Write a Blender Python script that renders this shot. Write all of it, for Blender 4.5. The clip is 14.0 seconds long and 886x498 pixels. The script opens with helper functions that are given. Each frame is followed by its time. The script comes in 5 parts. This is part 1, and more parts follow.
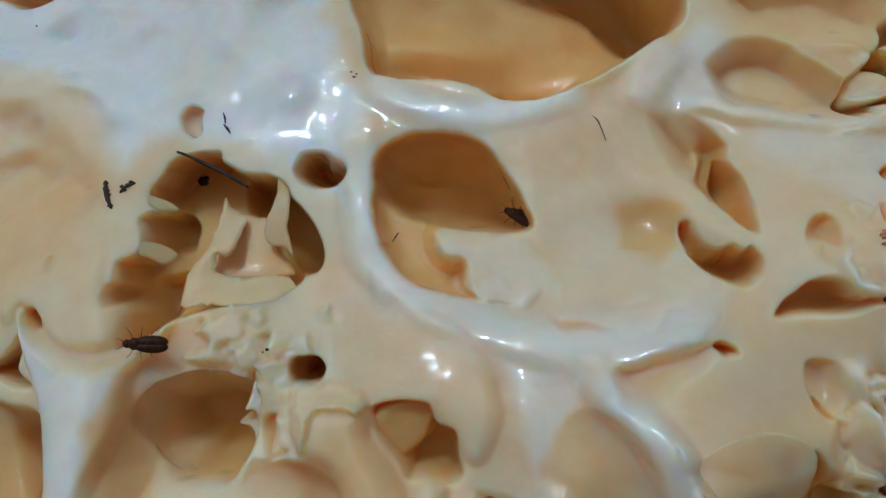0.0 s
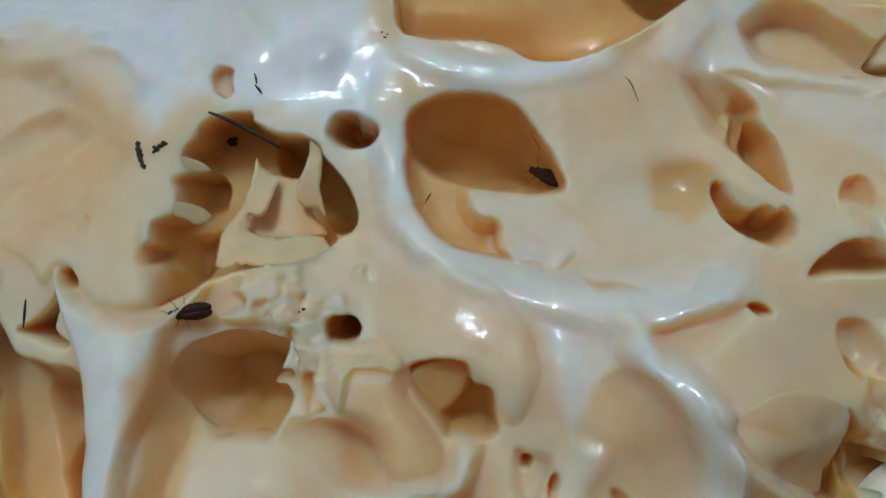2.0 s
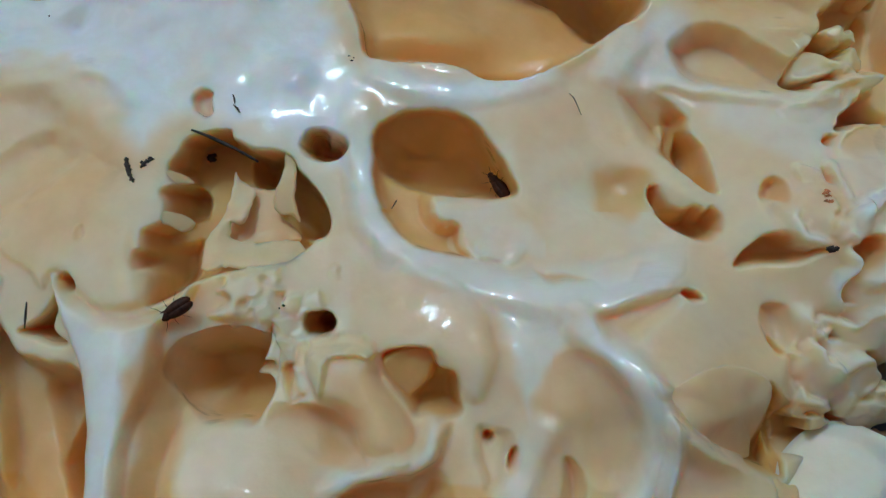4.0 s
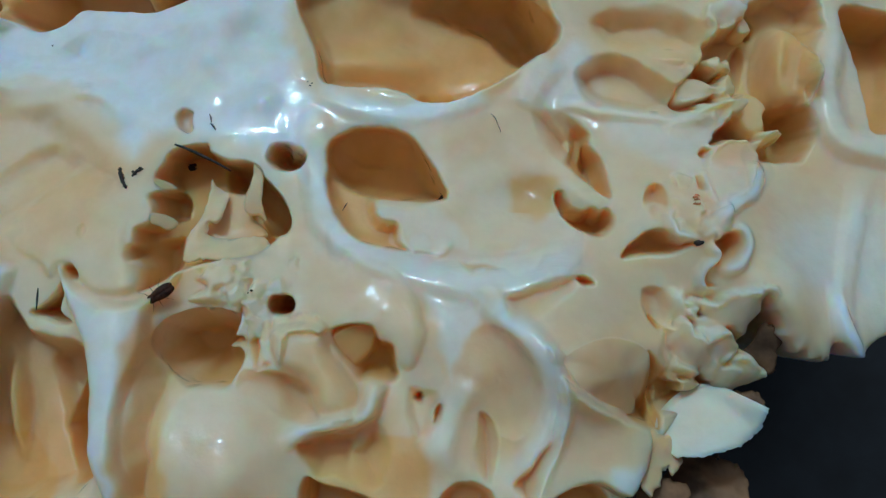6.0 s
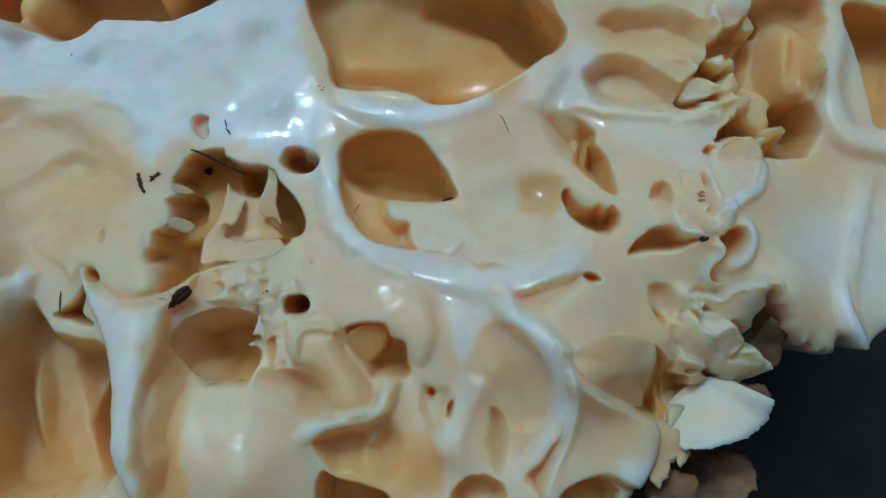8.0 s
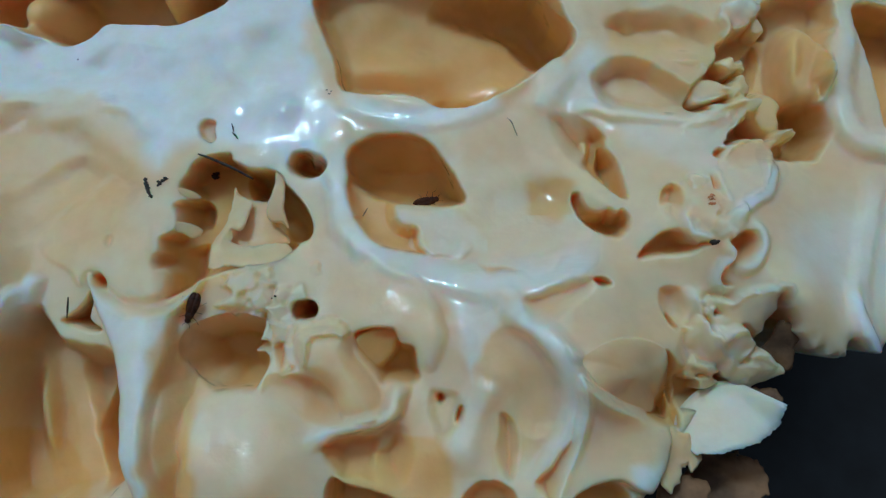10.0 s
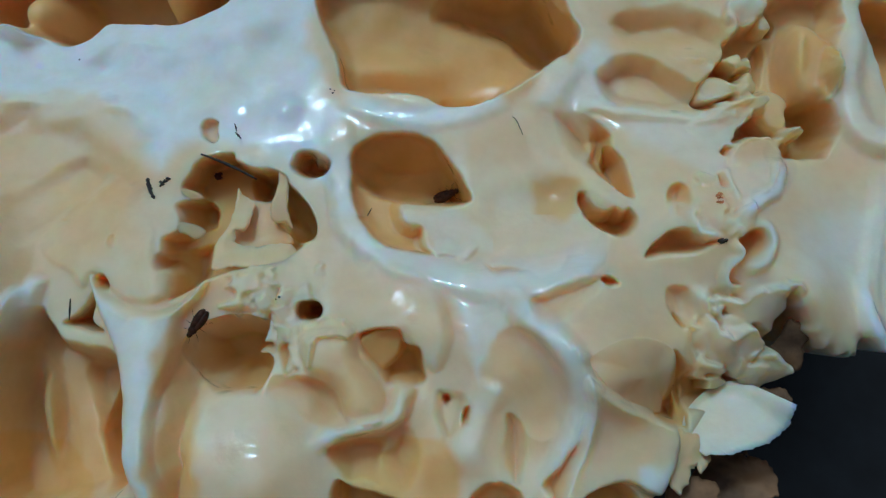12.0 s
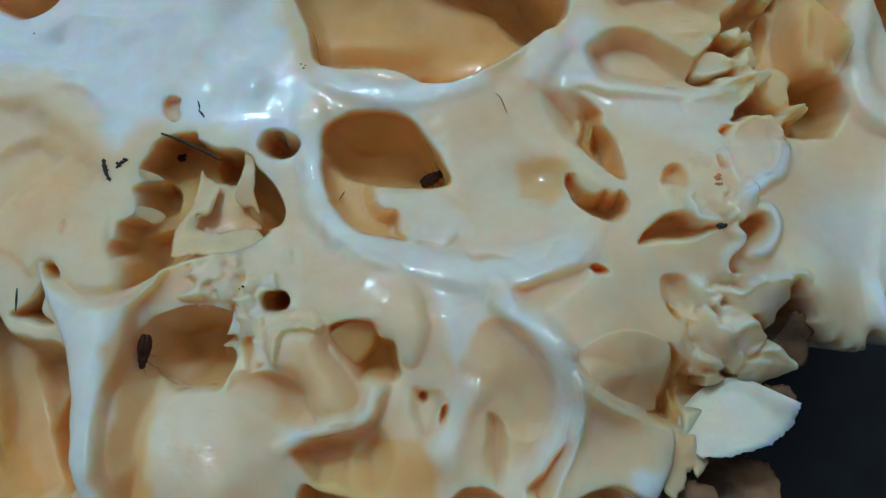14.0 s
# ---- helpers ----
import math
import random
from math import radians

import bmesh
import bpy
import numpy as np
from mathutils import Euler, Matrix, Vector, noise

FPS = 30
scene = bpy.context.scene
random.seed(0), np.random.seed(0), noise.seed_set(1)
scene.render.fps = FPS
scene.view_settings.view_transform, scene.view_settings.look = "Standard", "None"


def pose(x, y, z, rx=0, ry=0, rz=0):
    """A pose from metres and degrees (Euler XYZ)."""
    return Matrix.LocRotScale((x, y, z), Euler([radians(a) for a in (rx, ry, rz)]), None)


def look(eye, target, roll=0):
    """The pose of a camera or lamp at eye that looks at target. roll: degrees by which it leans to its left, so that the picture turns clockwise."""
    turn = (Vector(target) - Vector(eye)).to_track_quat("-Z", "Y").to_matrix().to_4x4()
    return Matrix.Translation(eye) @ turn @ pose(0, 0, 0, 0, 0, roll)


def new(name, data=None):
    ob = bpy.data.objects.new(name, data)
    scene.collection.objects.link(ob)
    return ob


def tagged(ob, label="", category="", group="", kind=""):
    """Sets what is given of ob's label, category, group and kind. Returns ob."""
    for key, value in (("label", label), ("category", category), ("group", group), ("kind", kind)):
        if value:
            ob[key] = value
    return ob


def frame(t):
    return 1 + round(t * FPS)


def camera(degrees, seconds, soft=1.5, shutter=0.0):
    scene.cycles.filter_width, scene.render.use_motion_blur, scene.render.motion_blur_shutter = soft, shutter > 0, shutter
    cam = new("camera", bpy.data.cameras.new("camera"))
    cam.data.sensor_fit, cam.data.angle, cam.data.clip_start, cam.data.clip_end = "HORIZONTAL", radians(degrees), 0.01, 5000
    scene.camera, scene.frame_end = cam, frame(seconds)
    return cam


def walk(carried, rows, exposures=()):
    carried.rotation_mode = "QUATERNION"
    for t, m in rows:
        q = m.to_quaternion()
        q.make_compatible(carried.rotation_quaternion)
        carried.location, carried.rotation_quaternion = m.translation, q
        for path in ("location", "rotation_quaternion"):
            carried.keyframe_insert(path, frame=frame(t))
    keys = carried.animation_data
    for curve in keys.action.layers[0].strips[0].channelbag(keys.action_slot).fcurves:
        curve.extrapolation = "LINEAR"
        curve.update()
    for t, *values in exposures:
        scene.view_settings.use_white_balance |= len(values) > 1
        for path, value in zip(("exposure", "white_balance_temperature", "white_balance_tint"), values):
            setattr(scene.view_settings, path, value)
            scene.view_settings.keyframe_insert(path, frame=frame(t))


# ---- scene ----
# Lengths of the fungus are written in millimetres in its own leaning space: z points out of its upper face.
MM = 0.001
LEAN = pose(0, 0, 0.062, 23, 0, 0)

cam = camera(47.0, 14.0, soft=1.4)
PATH = [
    (0.0, -1.77, 2.71, 83.76, 0.72, 2.61, 1.73),
    (0.5, -4.82, 2.39, 85.44, -1.27, 2.48, 1.98),
    (1.0, -4.45, 2.63, 87.10, -1.36, 2.48, 1.95),
    (1.5, -4.24, 2.18, 86.11, -1.44, 2.80, 1.97),
    (2.0, -4.88, 2.42, 84.42, -1.36, 2.35, 1.81),
    (2.5, -5.15, 2.43, 84.34, -2.04, 2.24, 1.64),
    (3.0, -5.79, 2.17, 85.65, -0.34, 0.90, 1.13),
    (5.5, -2.73, -1.27, 109.29, 0.44, -0.80, 0.68),
    (6.0, -0.77, -0.52, 112.45, 0.22, -1.05, 0.67),
    (6.5, -1.72, -1.54, 112.26, 0.13, -0.99, 0.63),
    (7.0, -0.47, -0.27, 114.05, -0.03, -0.60, 0.28),
    (7.5, 0.00, -0.00, 115.00, 0.00, 0.00, -0.00),
    (8.0, 0.26, -0.27, 114.96, 0.05, 0.08, -0.10),
    (10.5, -0.38, 0.25, 114.19, 0.32, 0.28, -0.42),
    (11.0, -0.07, 0.95, 114.41, 0.47, 0.14, -0.58),
    (11.5, -0.07, 0.44, 115.07, 0.43, 0.24, -0.67),
    (12.0, -0.84, -0.34, 113.38, 0.32, 0.31, -0.49),
    (12.5, -1.24, -0.93, 112.46, 0.35, 0.11, -0.38),
    (13.0, -0.94, -1.39, 110.55, 0.18, 0.17, -0.33),
    (13.5, 0.00, -0.11, 110.96, 0.21, -0.13, -0.43),
    (14.0, 0.94, -1.22, 105.33, 0.04, 0.05, -0.45),
]
walk(cam, [(t, LEAN @ pose(x * MM, y * MM, z * MM, a, b, c)) for t, x, y, z, a, b, c in PATH],
     exposures=[(0.0, -1.52, 5270, 0), (3.2, -1.52, 5270, 0), (5.3, -1.50, 4720, -8), (14.0, -1.50, 4720, -8)])

# ---------------------------------------------------------------- light
world = bpy.data.worlds.new("world")
scene.world = world
world.use_nodes = True
wn = world.node_tree.nodes
sky = wn.new("ShaderNodeTexSky")
sky.sky_type = "NISHITA"
sky.sun_disc = False
sky.sun_elevation, sky.sun_rotation = radians(66), radians(-34)
sky.air_density, sky.dust_density, sky.ozone_density = 0.25, 8.0, 0.5
wn["Background"].inputs["Strength"].default_value = 0.13
world.node_tree.links.new(sky.outputs["Color"], wn["Background"].inputs["Color"])

sun = bpy.data.lights.new("sun", "SUN")
sun.energy, sun.angle, sun.color = 1.4, radians(7), (0.86, 0.95, 1.0)
new("sun", sun).matrix_world = look((-0.22, 0.33, 0.92), (0, 0, 0))


# ---------------------------------------------------------------- materials
def material(name):
    m = bpy.data.materials.new(name)
    m.use_nodes = True
    return m, m.node_tree.nodes, m.node_tree.links, m.node_tree.nodes["Principled BSDF"]


def noise_node(nodes, links, coords, scale, detail=4.0, rough=0.55):
    n = nodes.new("ShaderNodeTexNoise")
    n.inputs["Scale"].default_value, n.inputs["Detail"].default_value, n.inputs["Roughness"].default_value = scale, detail, rough
    links.new(coords, n.inputs["Vector"])
    return n.outputs["Fac"]


def ramp_node(nodes, links, fac, *stops):
    r = nodes.new("ShaderNodeValToRGB")
    while len(r.color_ramp.elements) < len(stops):
        r.color_ramp.elements.new(0.5)
    for e, (where, colour) in zip(r.color_ramp.elements, stops):
        e.position, e.color = where, (*colour, 1) if len(colour) == 3 else colour
    links.new(fac, r.inputs["Fac"])
    return r.outputs["Color"]


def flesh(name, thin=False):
    """Wet fungus: cream flesh, and by point attributes a white skin with sky sheen painted in on veins and shoulders,
    a honey-brown tone that paints the shade and glow of the open chambers, and a film of water in places (wet_film)."""
    m, nodes, links, shader = material(name)
    co = nodes.new("ShaderNodeNewGeometry").outputs["Position"]

    def attribute(key):
        n = nodes.new("ShaderNodeAttribute")
        n.attribute_name = key
        return n.outputs["Fac"]

    def blend(fac, one, two, mode="MIX"):
        n = nodes.new("ShaderNodeMix")
        n.data_type, n.blend_type = "RGBA", mode
        if isinstance(fac, float):
            n.inputs[0].default_value = fac
        else:
            links.new(fac, n.inputs[0])
        links.new(one, n.inputs[6])
        links.new(two, n.inputs[7])
        return n.outputs[2]

    def sums(kind, one, two, three=0.0):
        n = nodes.new("ShaderNodeMath")
        n.operation, n.use_clamp = kind, kind != "MULTIPLY_ADD"
        for k, v in enumerate((one, two, three)):
            if isinstance(v, float):
                n.inputs[k].default_value = v
            else:
                links.new(v, n.inputs[k])
        return n.outputs[0]

    white_fac, shade_fac, film_fac = attribute("white_skin_sheen"), attribute("honey_shade"), attribute("wet_film")
    broad = noise_node(nodes, links, co, 75.0, 3.0)
    fine = noise_node(nodes, links, co, 420.0, 5.0)
    cream = ramp_node(nodes, links, broad, (0.30, (0.89, 0.77, 0.56)), (0.50, (0.88, 0.71, 0.45)), (0.70, (0.87, 0.63, 0.35)))
    white = ramp_node(nodes, links, broad, (0.30, (0.86, 0.91, 0.90)), (0.52, (0.94, 0.96, 0.93)), (0.70, (0.90, 0.89, 0.80)))
    # honey tone of the hollows, their shade put into the colour
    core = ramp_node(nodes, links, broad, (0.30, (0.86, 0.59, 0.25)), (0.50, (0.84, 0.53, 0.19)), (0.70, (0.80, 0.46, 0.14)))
    colour = blend(shade_fac, blend(white_fac, cream, white), core)
    speck = ramp_node(nodes, links, fine, (0.30, (0.90, 0.87, 0.80)), (0.60, (1, 1, 1)))
    links.new(blend(0.5, colour, speck, "MULTIPLY"), shader.inputs["Base Color"])
    patches = noise_node(nodes, links, co, 130.0, 3.0)
    links.new(ramp_node(nodes, links, patches, (0.40, (0.36,) * 3), (0.62, (0.55,) * 3)), shader.inputs["Roughness"])
    shader.inputs["Subsurface Weight"].default_value = 1.0
    shader.inputs["Subsurface Radius"].default_value = (1.0, 0.62, 0.32)
    shader.inputs["Subsurface Scale"].default_value = 0.0007 if thin else 0.0046
    shader.inputs["IOR"].default_value = 1.38
    shader.inputs["Coat IOR"].default_value = 1.7
    shader.inputs["Coat Roughness"].default_value = 0.06
    # water: thick in the wet patches, a few beads of it anywhere
    beads = ramp_node(nodes, links, noise_node(nodes, links, co, 210.0, 2.0), (0.62, (0.0,) * 3), (0.70, (0.8,) * 3))
    links.new(sums("MAXIMUM", film_fac, sums("MAXIMUM", sums("MULTIPLY", beads, 0.9), 0.04)), shader.inputs["Coat Weight"])
    grain = noise_node(nodes, links, co, 1300.0, 4.0, 0.6)
    lumps = noise_node(nodes, links, co, 380.0, 3.0, 0.5)
    bump = nodes.new("ShaderNodeBump")
    bump.inputs["Strength"].default_value, bump.inputs["Distance"].default_value = 0.35, 0.0003
    links.new(sums("MULTIPLY_ADD", grain, 0.3, lumps), bump.inputs["Height"])
    links.new(bump.outputs["Normal"], shader.inputs["Normal"])
    # the film follows fine creases in the skin
    stretch = nodes.new("ShaderNodeMapping")
    stretch.inputs["Rotation"].default_value = (0, 0, radians(28))
    stretch.inputs["Scale"].default_value = (0.35, 1.0, 1.0)
    links.new(co, stretch.inputs["Vector"])
    creases = noise_node(nodes, links, stretch.outputs["Vector"], 2000.0, 2.0, 0.5)
    swell = noise_node(nodes, links, co, 330.0, 1.0, 0.4)
    ripple = nodes.new("ShaderNodeBump")
    ripple.inputs["Strength"].default_value, ripple.inputs["Distance"].default_value = 1.0, 0.00028
    links.new(sums("MULTIPLY_ADD", creases, 0.22, swell), ripple.inputs["Height"])
    links.new(ripple.outputs["Normal"], shader.inputs["Coat Normal"])
    return m


FLESH = flesh("fungus_flesh")
THIN = flesh("fungus_thin_flesh", True)


def plain(name, colour, rough, scale=300.0, spread=0.5, coat=0.0):
    m, nodes, links, shader = material(name)
    co = nodes.new("ShaderNodeNewGeometry").outputs["Position"]
    n = noise_node(nodes, links, co, scale, 5.0)
    low = tuple(c * (1 - spread) for c in colour)
    high = tuple(min(1, c * (1 + spread)) for c in colour)
    links.new(ramp_node(nodes, links, n, (0.35, low), (0.65, high)), shader.inputs["Base Color"])
    shader.inputs["Roughness"].default_value = rough
    shader.inputs["Coat Weight"].default_value = coat
    bump = nodes.new("ShaderNodeBump")
    bump.inputs["Strength"].default_value, bump.inputs["Distance"].default_value = 0.3, 0.0001
    links.new(n, bump.inputs["Height"])
    links.new(bump.outputs["Normal"], shader.inputs["Normal"])
    return m


TABLE = plain("black_worktop", (0.012, 0.014, 0.017), 0.45, 90.0, 0.6)
GROUND = plain("grey_ground", (0.16, 0.15, 0.14), 0.8, 6.0, 0.3)
SHELL = plain("beetle_shell", (0.045, 0.016, 0.007), 0.6, 2500.0, 0.5, 0.05)
SHELL.node_tree.nodes["Principled BSDF"].inputs["Specular IOR Level"].default_value = 0.2
LEG = plain("beetle_leg", (0.07, 0.03, 0.015), 0.4, 2500.0, 0.4)
DARK = plain("dark_debris", (0.025, 0.015, 0.010), 0.6, 1500.0, 0.6)
# flesh of fronds in shadow, the shadow put into its colour
SHADED_BROWN = plain("shaded_brown_flesh", (0.20, 0.11, 0.05), 0.7, 200.0, 0.6)
RUST = plain("rust_debris", (0.55, 0.20, 0.07), 0.6, 1500.0, 0.4)


# ---------------------------------------------------------------- modelling tools
def link_mesh(name, verts, faces, mat, parent=None, label="", smooth=True):
    me = bpy.data.meshes.new(name)
    me.from_pydata([tuple(v) for v in verts], [], faces)
    me.materials.append(mat)
    if smooth:
        me.polygons.foreach_set("use_smooth", [True] * len(me.polygons))
    me.update()
    ob = new(name, me)
    if parent:
        ob.parent = parent
    return tagged(ob, label)


def curve_through(pts, closed=True, n=8):
    """A smooth line through points of any number of coordinates."""
    p = np.array(pts, float)
    k = len(p)
    out = []
    for i in range(k if closed else k - 1):
        if closed:
            a, b, c, d = (p[(i + j) % k] for j in (-1, 0, 1, 2))
        else:
            b, c = p[i], p[i + 1]
            a = p[i - 1] if i else 2 * b - c
            d = p[i + 2] if i + 2 < k else 2 * c - b
        t = np.linspace(0, 1, n, endpoint=False)[:, None]
        out.append(0.5 * (2 * b + (c - a) * t + (2 * a - 5 * b + 4 * c - d) * t ** 2 + (3 * b - a - 3 * c + d) * t ** 3))
    if not closed:
        out.append(p[-1:])
    return np.concatenate(out)


def soft_noise(x, y, size, seed):
    """Smooth noise of about -1 to 1 over a plane, with lumps of that size."""
    r = np.random.RandomState(seed)
    g = r.uniform(-1, 1, (96, 96))
    u, v = (x / size) % 95, (y / size) % 95
    i, j = np.floor(u).astype(int), np.floor(v).astype(int)
    fu, fv = u - i, v - j
    fu, fv = fu * fu * (3 - 2 * fu), fv * fv * (3 - 2 * fv)
    return (g[i, j] * (1 - fu) + g[i + 1, j] * fu) * (1 - fv) + (g[i, j + 1] * (1 - fu) + g[i + 1, j + 1] * fu) * fv


# ---------------------------------------------------------------- the body: one skin over a fine net, hollowed and raised
STEP = 0.12
gx = np.concatenate([np.linspace(-80, -60, 34)[:-1], np.arange(-60, 60, STEP), np.linspace(60, 80, 34)])
gy = np.concatenate([np.linspace(-60, -33, 45)[:-1], np.arange(-33, 40, STEP), np.linspace(40, 64, 40)])
X, Y = np.meshgrid(gx, gy, indexing="ij")
PX, PY = X.copy(), Y.copy()


def level(x, y):
    return 2 - 0.4 * y + 0.06 * x


Z = level(X, Y)
RIM = Z.copy()
# where shade and inner glow are painted as a honey tone
HONEY_SHADE = np.zeros(X.shape)
# white of the skin, with reflected sky sheen painted into it
WHITE = np.zeros(X.shape)
WET = np.zeros(X.shape)


def window(line, margin):
    i0, i1 = np.searchsorted(gx, [line[:, 0].min() - margin, line[:, 0].max() + margin])
    j0, j1 = np.searchsorted(gy, [line[:, 1].min() - margin, line[:, 1].max() + margin])
    return np.s_[i0:i1, j0:j1]


def distance(x, y, line, closed):
    """Distance to a line, positive inside a closed one, and how far along it the nearest point lies (0 to 1)."""
    best = np.full(x.shape, 1e9)
    along = np.zeros(x.shape)
    inside = np.zeros(x.shape, bool)
    count = len(line) if closed else len(line) - 1
    for i in range(count):
        (ax, ay), (bx, by) = line[i][:2], line[(i + 1) % len(line)][:2]
        ex, ey = bx - ax, by - ay
        t = np.clip(((x - ax) * ex + (y - ay) * ey) / (ex * ex + ey * ey + 1e-12), 0, 1)
        d = (x - ax - t * ex) ** 2 + (y - ay - t * ey) ** 2
        nearer = d < best
        best = np.where(nearer, d, best)
        along = np.where(nearer, (i + t) / count, along)
        if closed and ay != by:
            inside ^= ((ay > y) != (by > y)) & (x < ex * (y - ay) / (by - ay) + ax)
    best = np.sqrt(best)
    return (np.where(inside, best, -best) if closed else best), along


def smooth(t):
    t = np.clip(t, 0, 1)
    return t * t * (3 - 2 * t)


def wobble(x, y, amount, fine=0.45):
    u, v = x + 300, y + 300
    return (x + amount * (soft_noise(u, v, 1.6, 5) + fine * soft_noise(u, v, 0.6, 7)),
            y + amount * (soft_noise(u, v, 1.6, 6) + fine * soft_noise(u, v, 0.6, 8)))


def lobe(x, y, rx, ry, turn, height, power=1.0):
    """A rounded swelling (or, with a negative height, a dip)."""
    c, s = math.cos(radians(turn)), math.sin(radians(turn))
    u, v = ((X - x) * c + (Y - y) * s) / rx, (-(X - x) * s + (Y - y) * c) / ry
    rise = height * np.exp(-(u * u + v * v) ** power)
    Z[...] += rise
    if abs(height) < 10:
        RIM[...] += rise


def hollow(outline, depth, wall, under=0.0, lip=0.0, tilt=(0, 0), jag=0.12, soft=None, core=1.0, spread=0.25):
    """A cavity with a sharp rim. under: how far its walls reach in below the rim. tilt: how its floor leans.
    soft: the side on which it has no rim but rises gently. core: how strongly its shade is painted, in honey colour."""
    line = curve_through(outline)
    w = window(line, 2.5)
    s, _ = distance(*wobble(X[w], Y[w], jag), line, True)
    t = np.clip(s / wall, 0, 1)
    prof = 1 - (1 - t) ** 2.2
    shade_patch = smooth((s + 0.05) / min(0.35, 0.5 * wall))
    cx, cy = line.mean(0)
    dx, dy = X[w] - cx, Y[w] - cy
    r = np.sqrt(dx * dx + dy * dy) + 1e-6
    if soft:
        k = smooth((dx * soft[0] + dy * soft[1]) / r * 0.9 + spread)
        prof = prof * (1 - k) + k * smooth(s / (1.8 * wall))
        shade_patch = shade_patch * (1 - k) + k * smooth(s / (2.2 * wall))
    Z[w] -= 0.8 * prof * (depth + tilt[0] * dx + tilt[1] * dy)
    HONEY_SHADE[w] = np.maximum(HONEY_SHADE[w], core * shade_patch)
    if lip:
        Z[w] += lip * np.exp(-(np.minimum(s, 0) / 0.7) ** 2) * (1 - smooth(s / 0.6))
    if under:
        k = under * smooth(s / (0.6 * wall)) * (1 - smooth((s - 0.3 * wall) / wall * 0.8))
        PX[w] += k * dx / r
        PY[w] += k * dy / r


def basin(outline, depth, wall, core=0.0):
    """A dip with soft sides."""
    line = curve_through(outline)
    w = window(line, 1.0)
    s, _ = distance(*wobble(X[w], Y[w], 0.3, 0.0), line, True)
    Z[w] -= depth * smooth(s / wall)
    HONEY_SHADE[w] = np.maximum(HONEY_SHADE[w], core * smooth(s / wall))


def terrace(outline, lift, edge, free=None, jag=0.15):
    """A layer of flesh that ends in a clear step. free: the side on which its edge stands free; on the other it melts into the body."""
    line = curve_through(outline)
    w = window(line, 1.0)
    s, _ = distance(*wobble(X[w], Y[w], jag), line, True)
    rise = lift * (1 - (1 - np.clip(s / edge, 0, 1)) ** 2.2)
    if free:
        c = line.mean(0)
        reach = np.abs((line - c) @ np.array(free)).max()
        rise = rise * smooth(0.55 + 0.6 * ((X[w] - c[0]) * free[0] + (Y[w] - c[1]) * free[1]) / reach)
    Z[w] += rise
    RIM[w] += rise


def vein(line, width, height, white=0.5):
    """A raised cord that fades at its ends."""
    line = curve_through(line, False)
    w = window(line, 3 * width)
    d, a = distance(*wobble(X[w], Y[w], 0.12, 0.0), line, False)
    fade = smooth(a / 0.22) * smooth((1 - a) / 0.22)
    rise = height * np.exp(-(d / width) ** 3.6) * fade
    Z[w] += rise
    RIM[w] += rise
    WHITE[w] = np.maximum(WHITE[w], white * np.exp(-(d / (1.2 * width)) ** 2) * fade)


def skin(outline, amount, edge):
    """A patch painted white, for pale skin and the sky's sheen on it."""
    line = curve_through(outline)
    w = window(line, 1.0)
    s, _ = distance(*wobble(X[w], Y[w], 0.5, 0.0), line, True)
    s += 0.4 * soft_noise(X[w] + 100, Y[w] + 100, 2.5, 21)
    WHITE[w] = np.maximum(WHITE[w], amount * smooth(s / edge))


def shade_patch(outline, amount, edge):
    """A patch tinted honey, to paint in the shade and glow of folds and dips."""
    line = curve_through(outline)
    w = window(line, 1.0)
    s, _ = distance(*wobble(X[w], Y[w], 0.5, 0.0), line, True)
    HONEY_SHADE[w] = np.maximum(HONEY_SHADE[w], amount * smooth(s / edge))


def wet(outline, amount, edge):
    """A patch under a film of water."""
    line = curve_through(outline)
    w = window(line, 1.0)
    s, _ = distance(*wobble(X[w], Y[w], 1.0, 0.0), line, True)
    WET[w] = np.maximum(WET[w], amount * smooth(s / edge))


def shelf(outline, bulge, round_off, white, core, film=0.1, jag=0.06):
    """A flap of flesh that grows out of the skin and stands free over a hollow: x, y and how far each point of
    its edge hangs below the unbroken skin."""
    pts = np.array(outline, float)
    line = curve_through(pts, True, 6)
    w = window(line, 0.6)
    s, _ = distance(*wobble(X[w], Y[w], jag, 0.8), line[:, :2], True)
    weight = total = 0.0
    for x, y, d in line:
        k = 1.0 / ((X[w] - x) ** 2 + (Y[w] - y) ** 2 + 0.05)
        weight, total = weight + k, total + k * d
    q = np.maximum(s, 0)
    dome = np.sqrt(np.maximum(0, 1 - (1 - np.clip(q / round_off, 0, 1)) ** 2))
    high = RIM[w] - total / weight + bulge * (dome - 0.4) - 0.3 * (1 - smooth(q / 0.35))
    high += 0.12 * soft_noise(X[w] + 200, Y[w] + 200, 1.1, 17)
    k = smooth(s / 0.16 + 0.3) * smooth((high - Z[w]) / 0.25 + 0.5)
    Z[w] += k * np.maximum(high - Z[w], 0)
    HONEY_SHADE[w] += k * (core - HONEY_SHADE[w])
    WHITE[w] = np.maximum(WHITE[w], white * k * smooth(q / 0.8))
    WET[w] = np.maximum(WET[w], film * k)


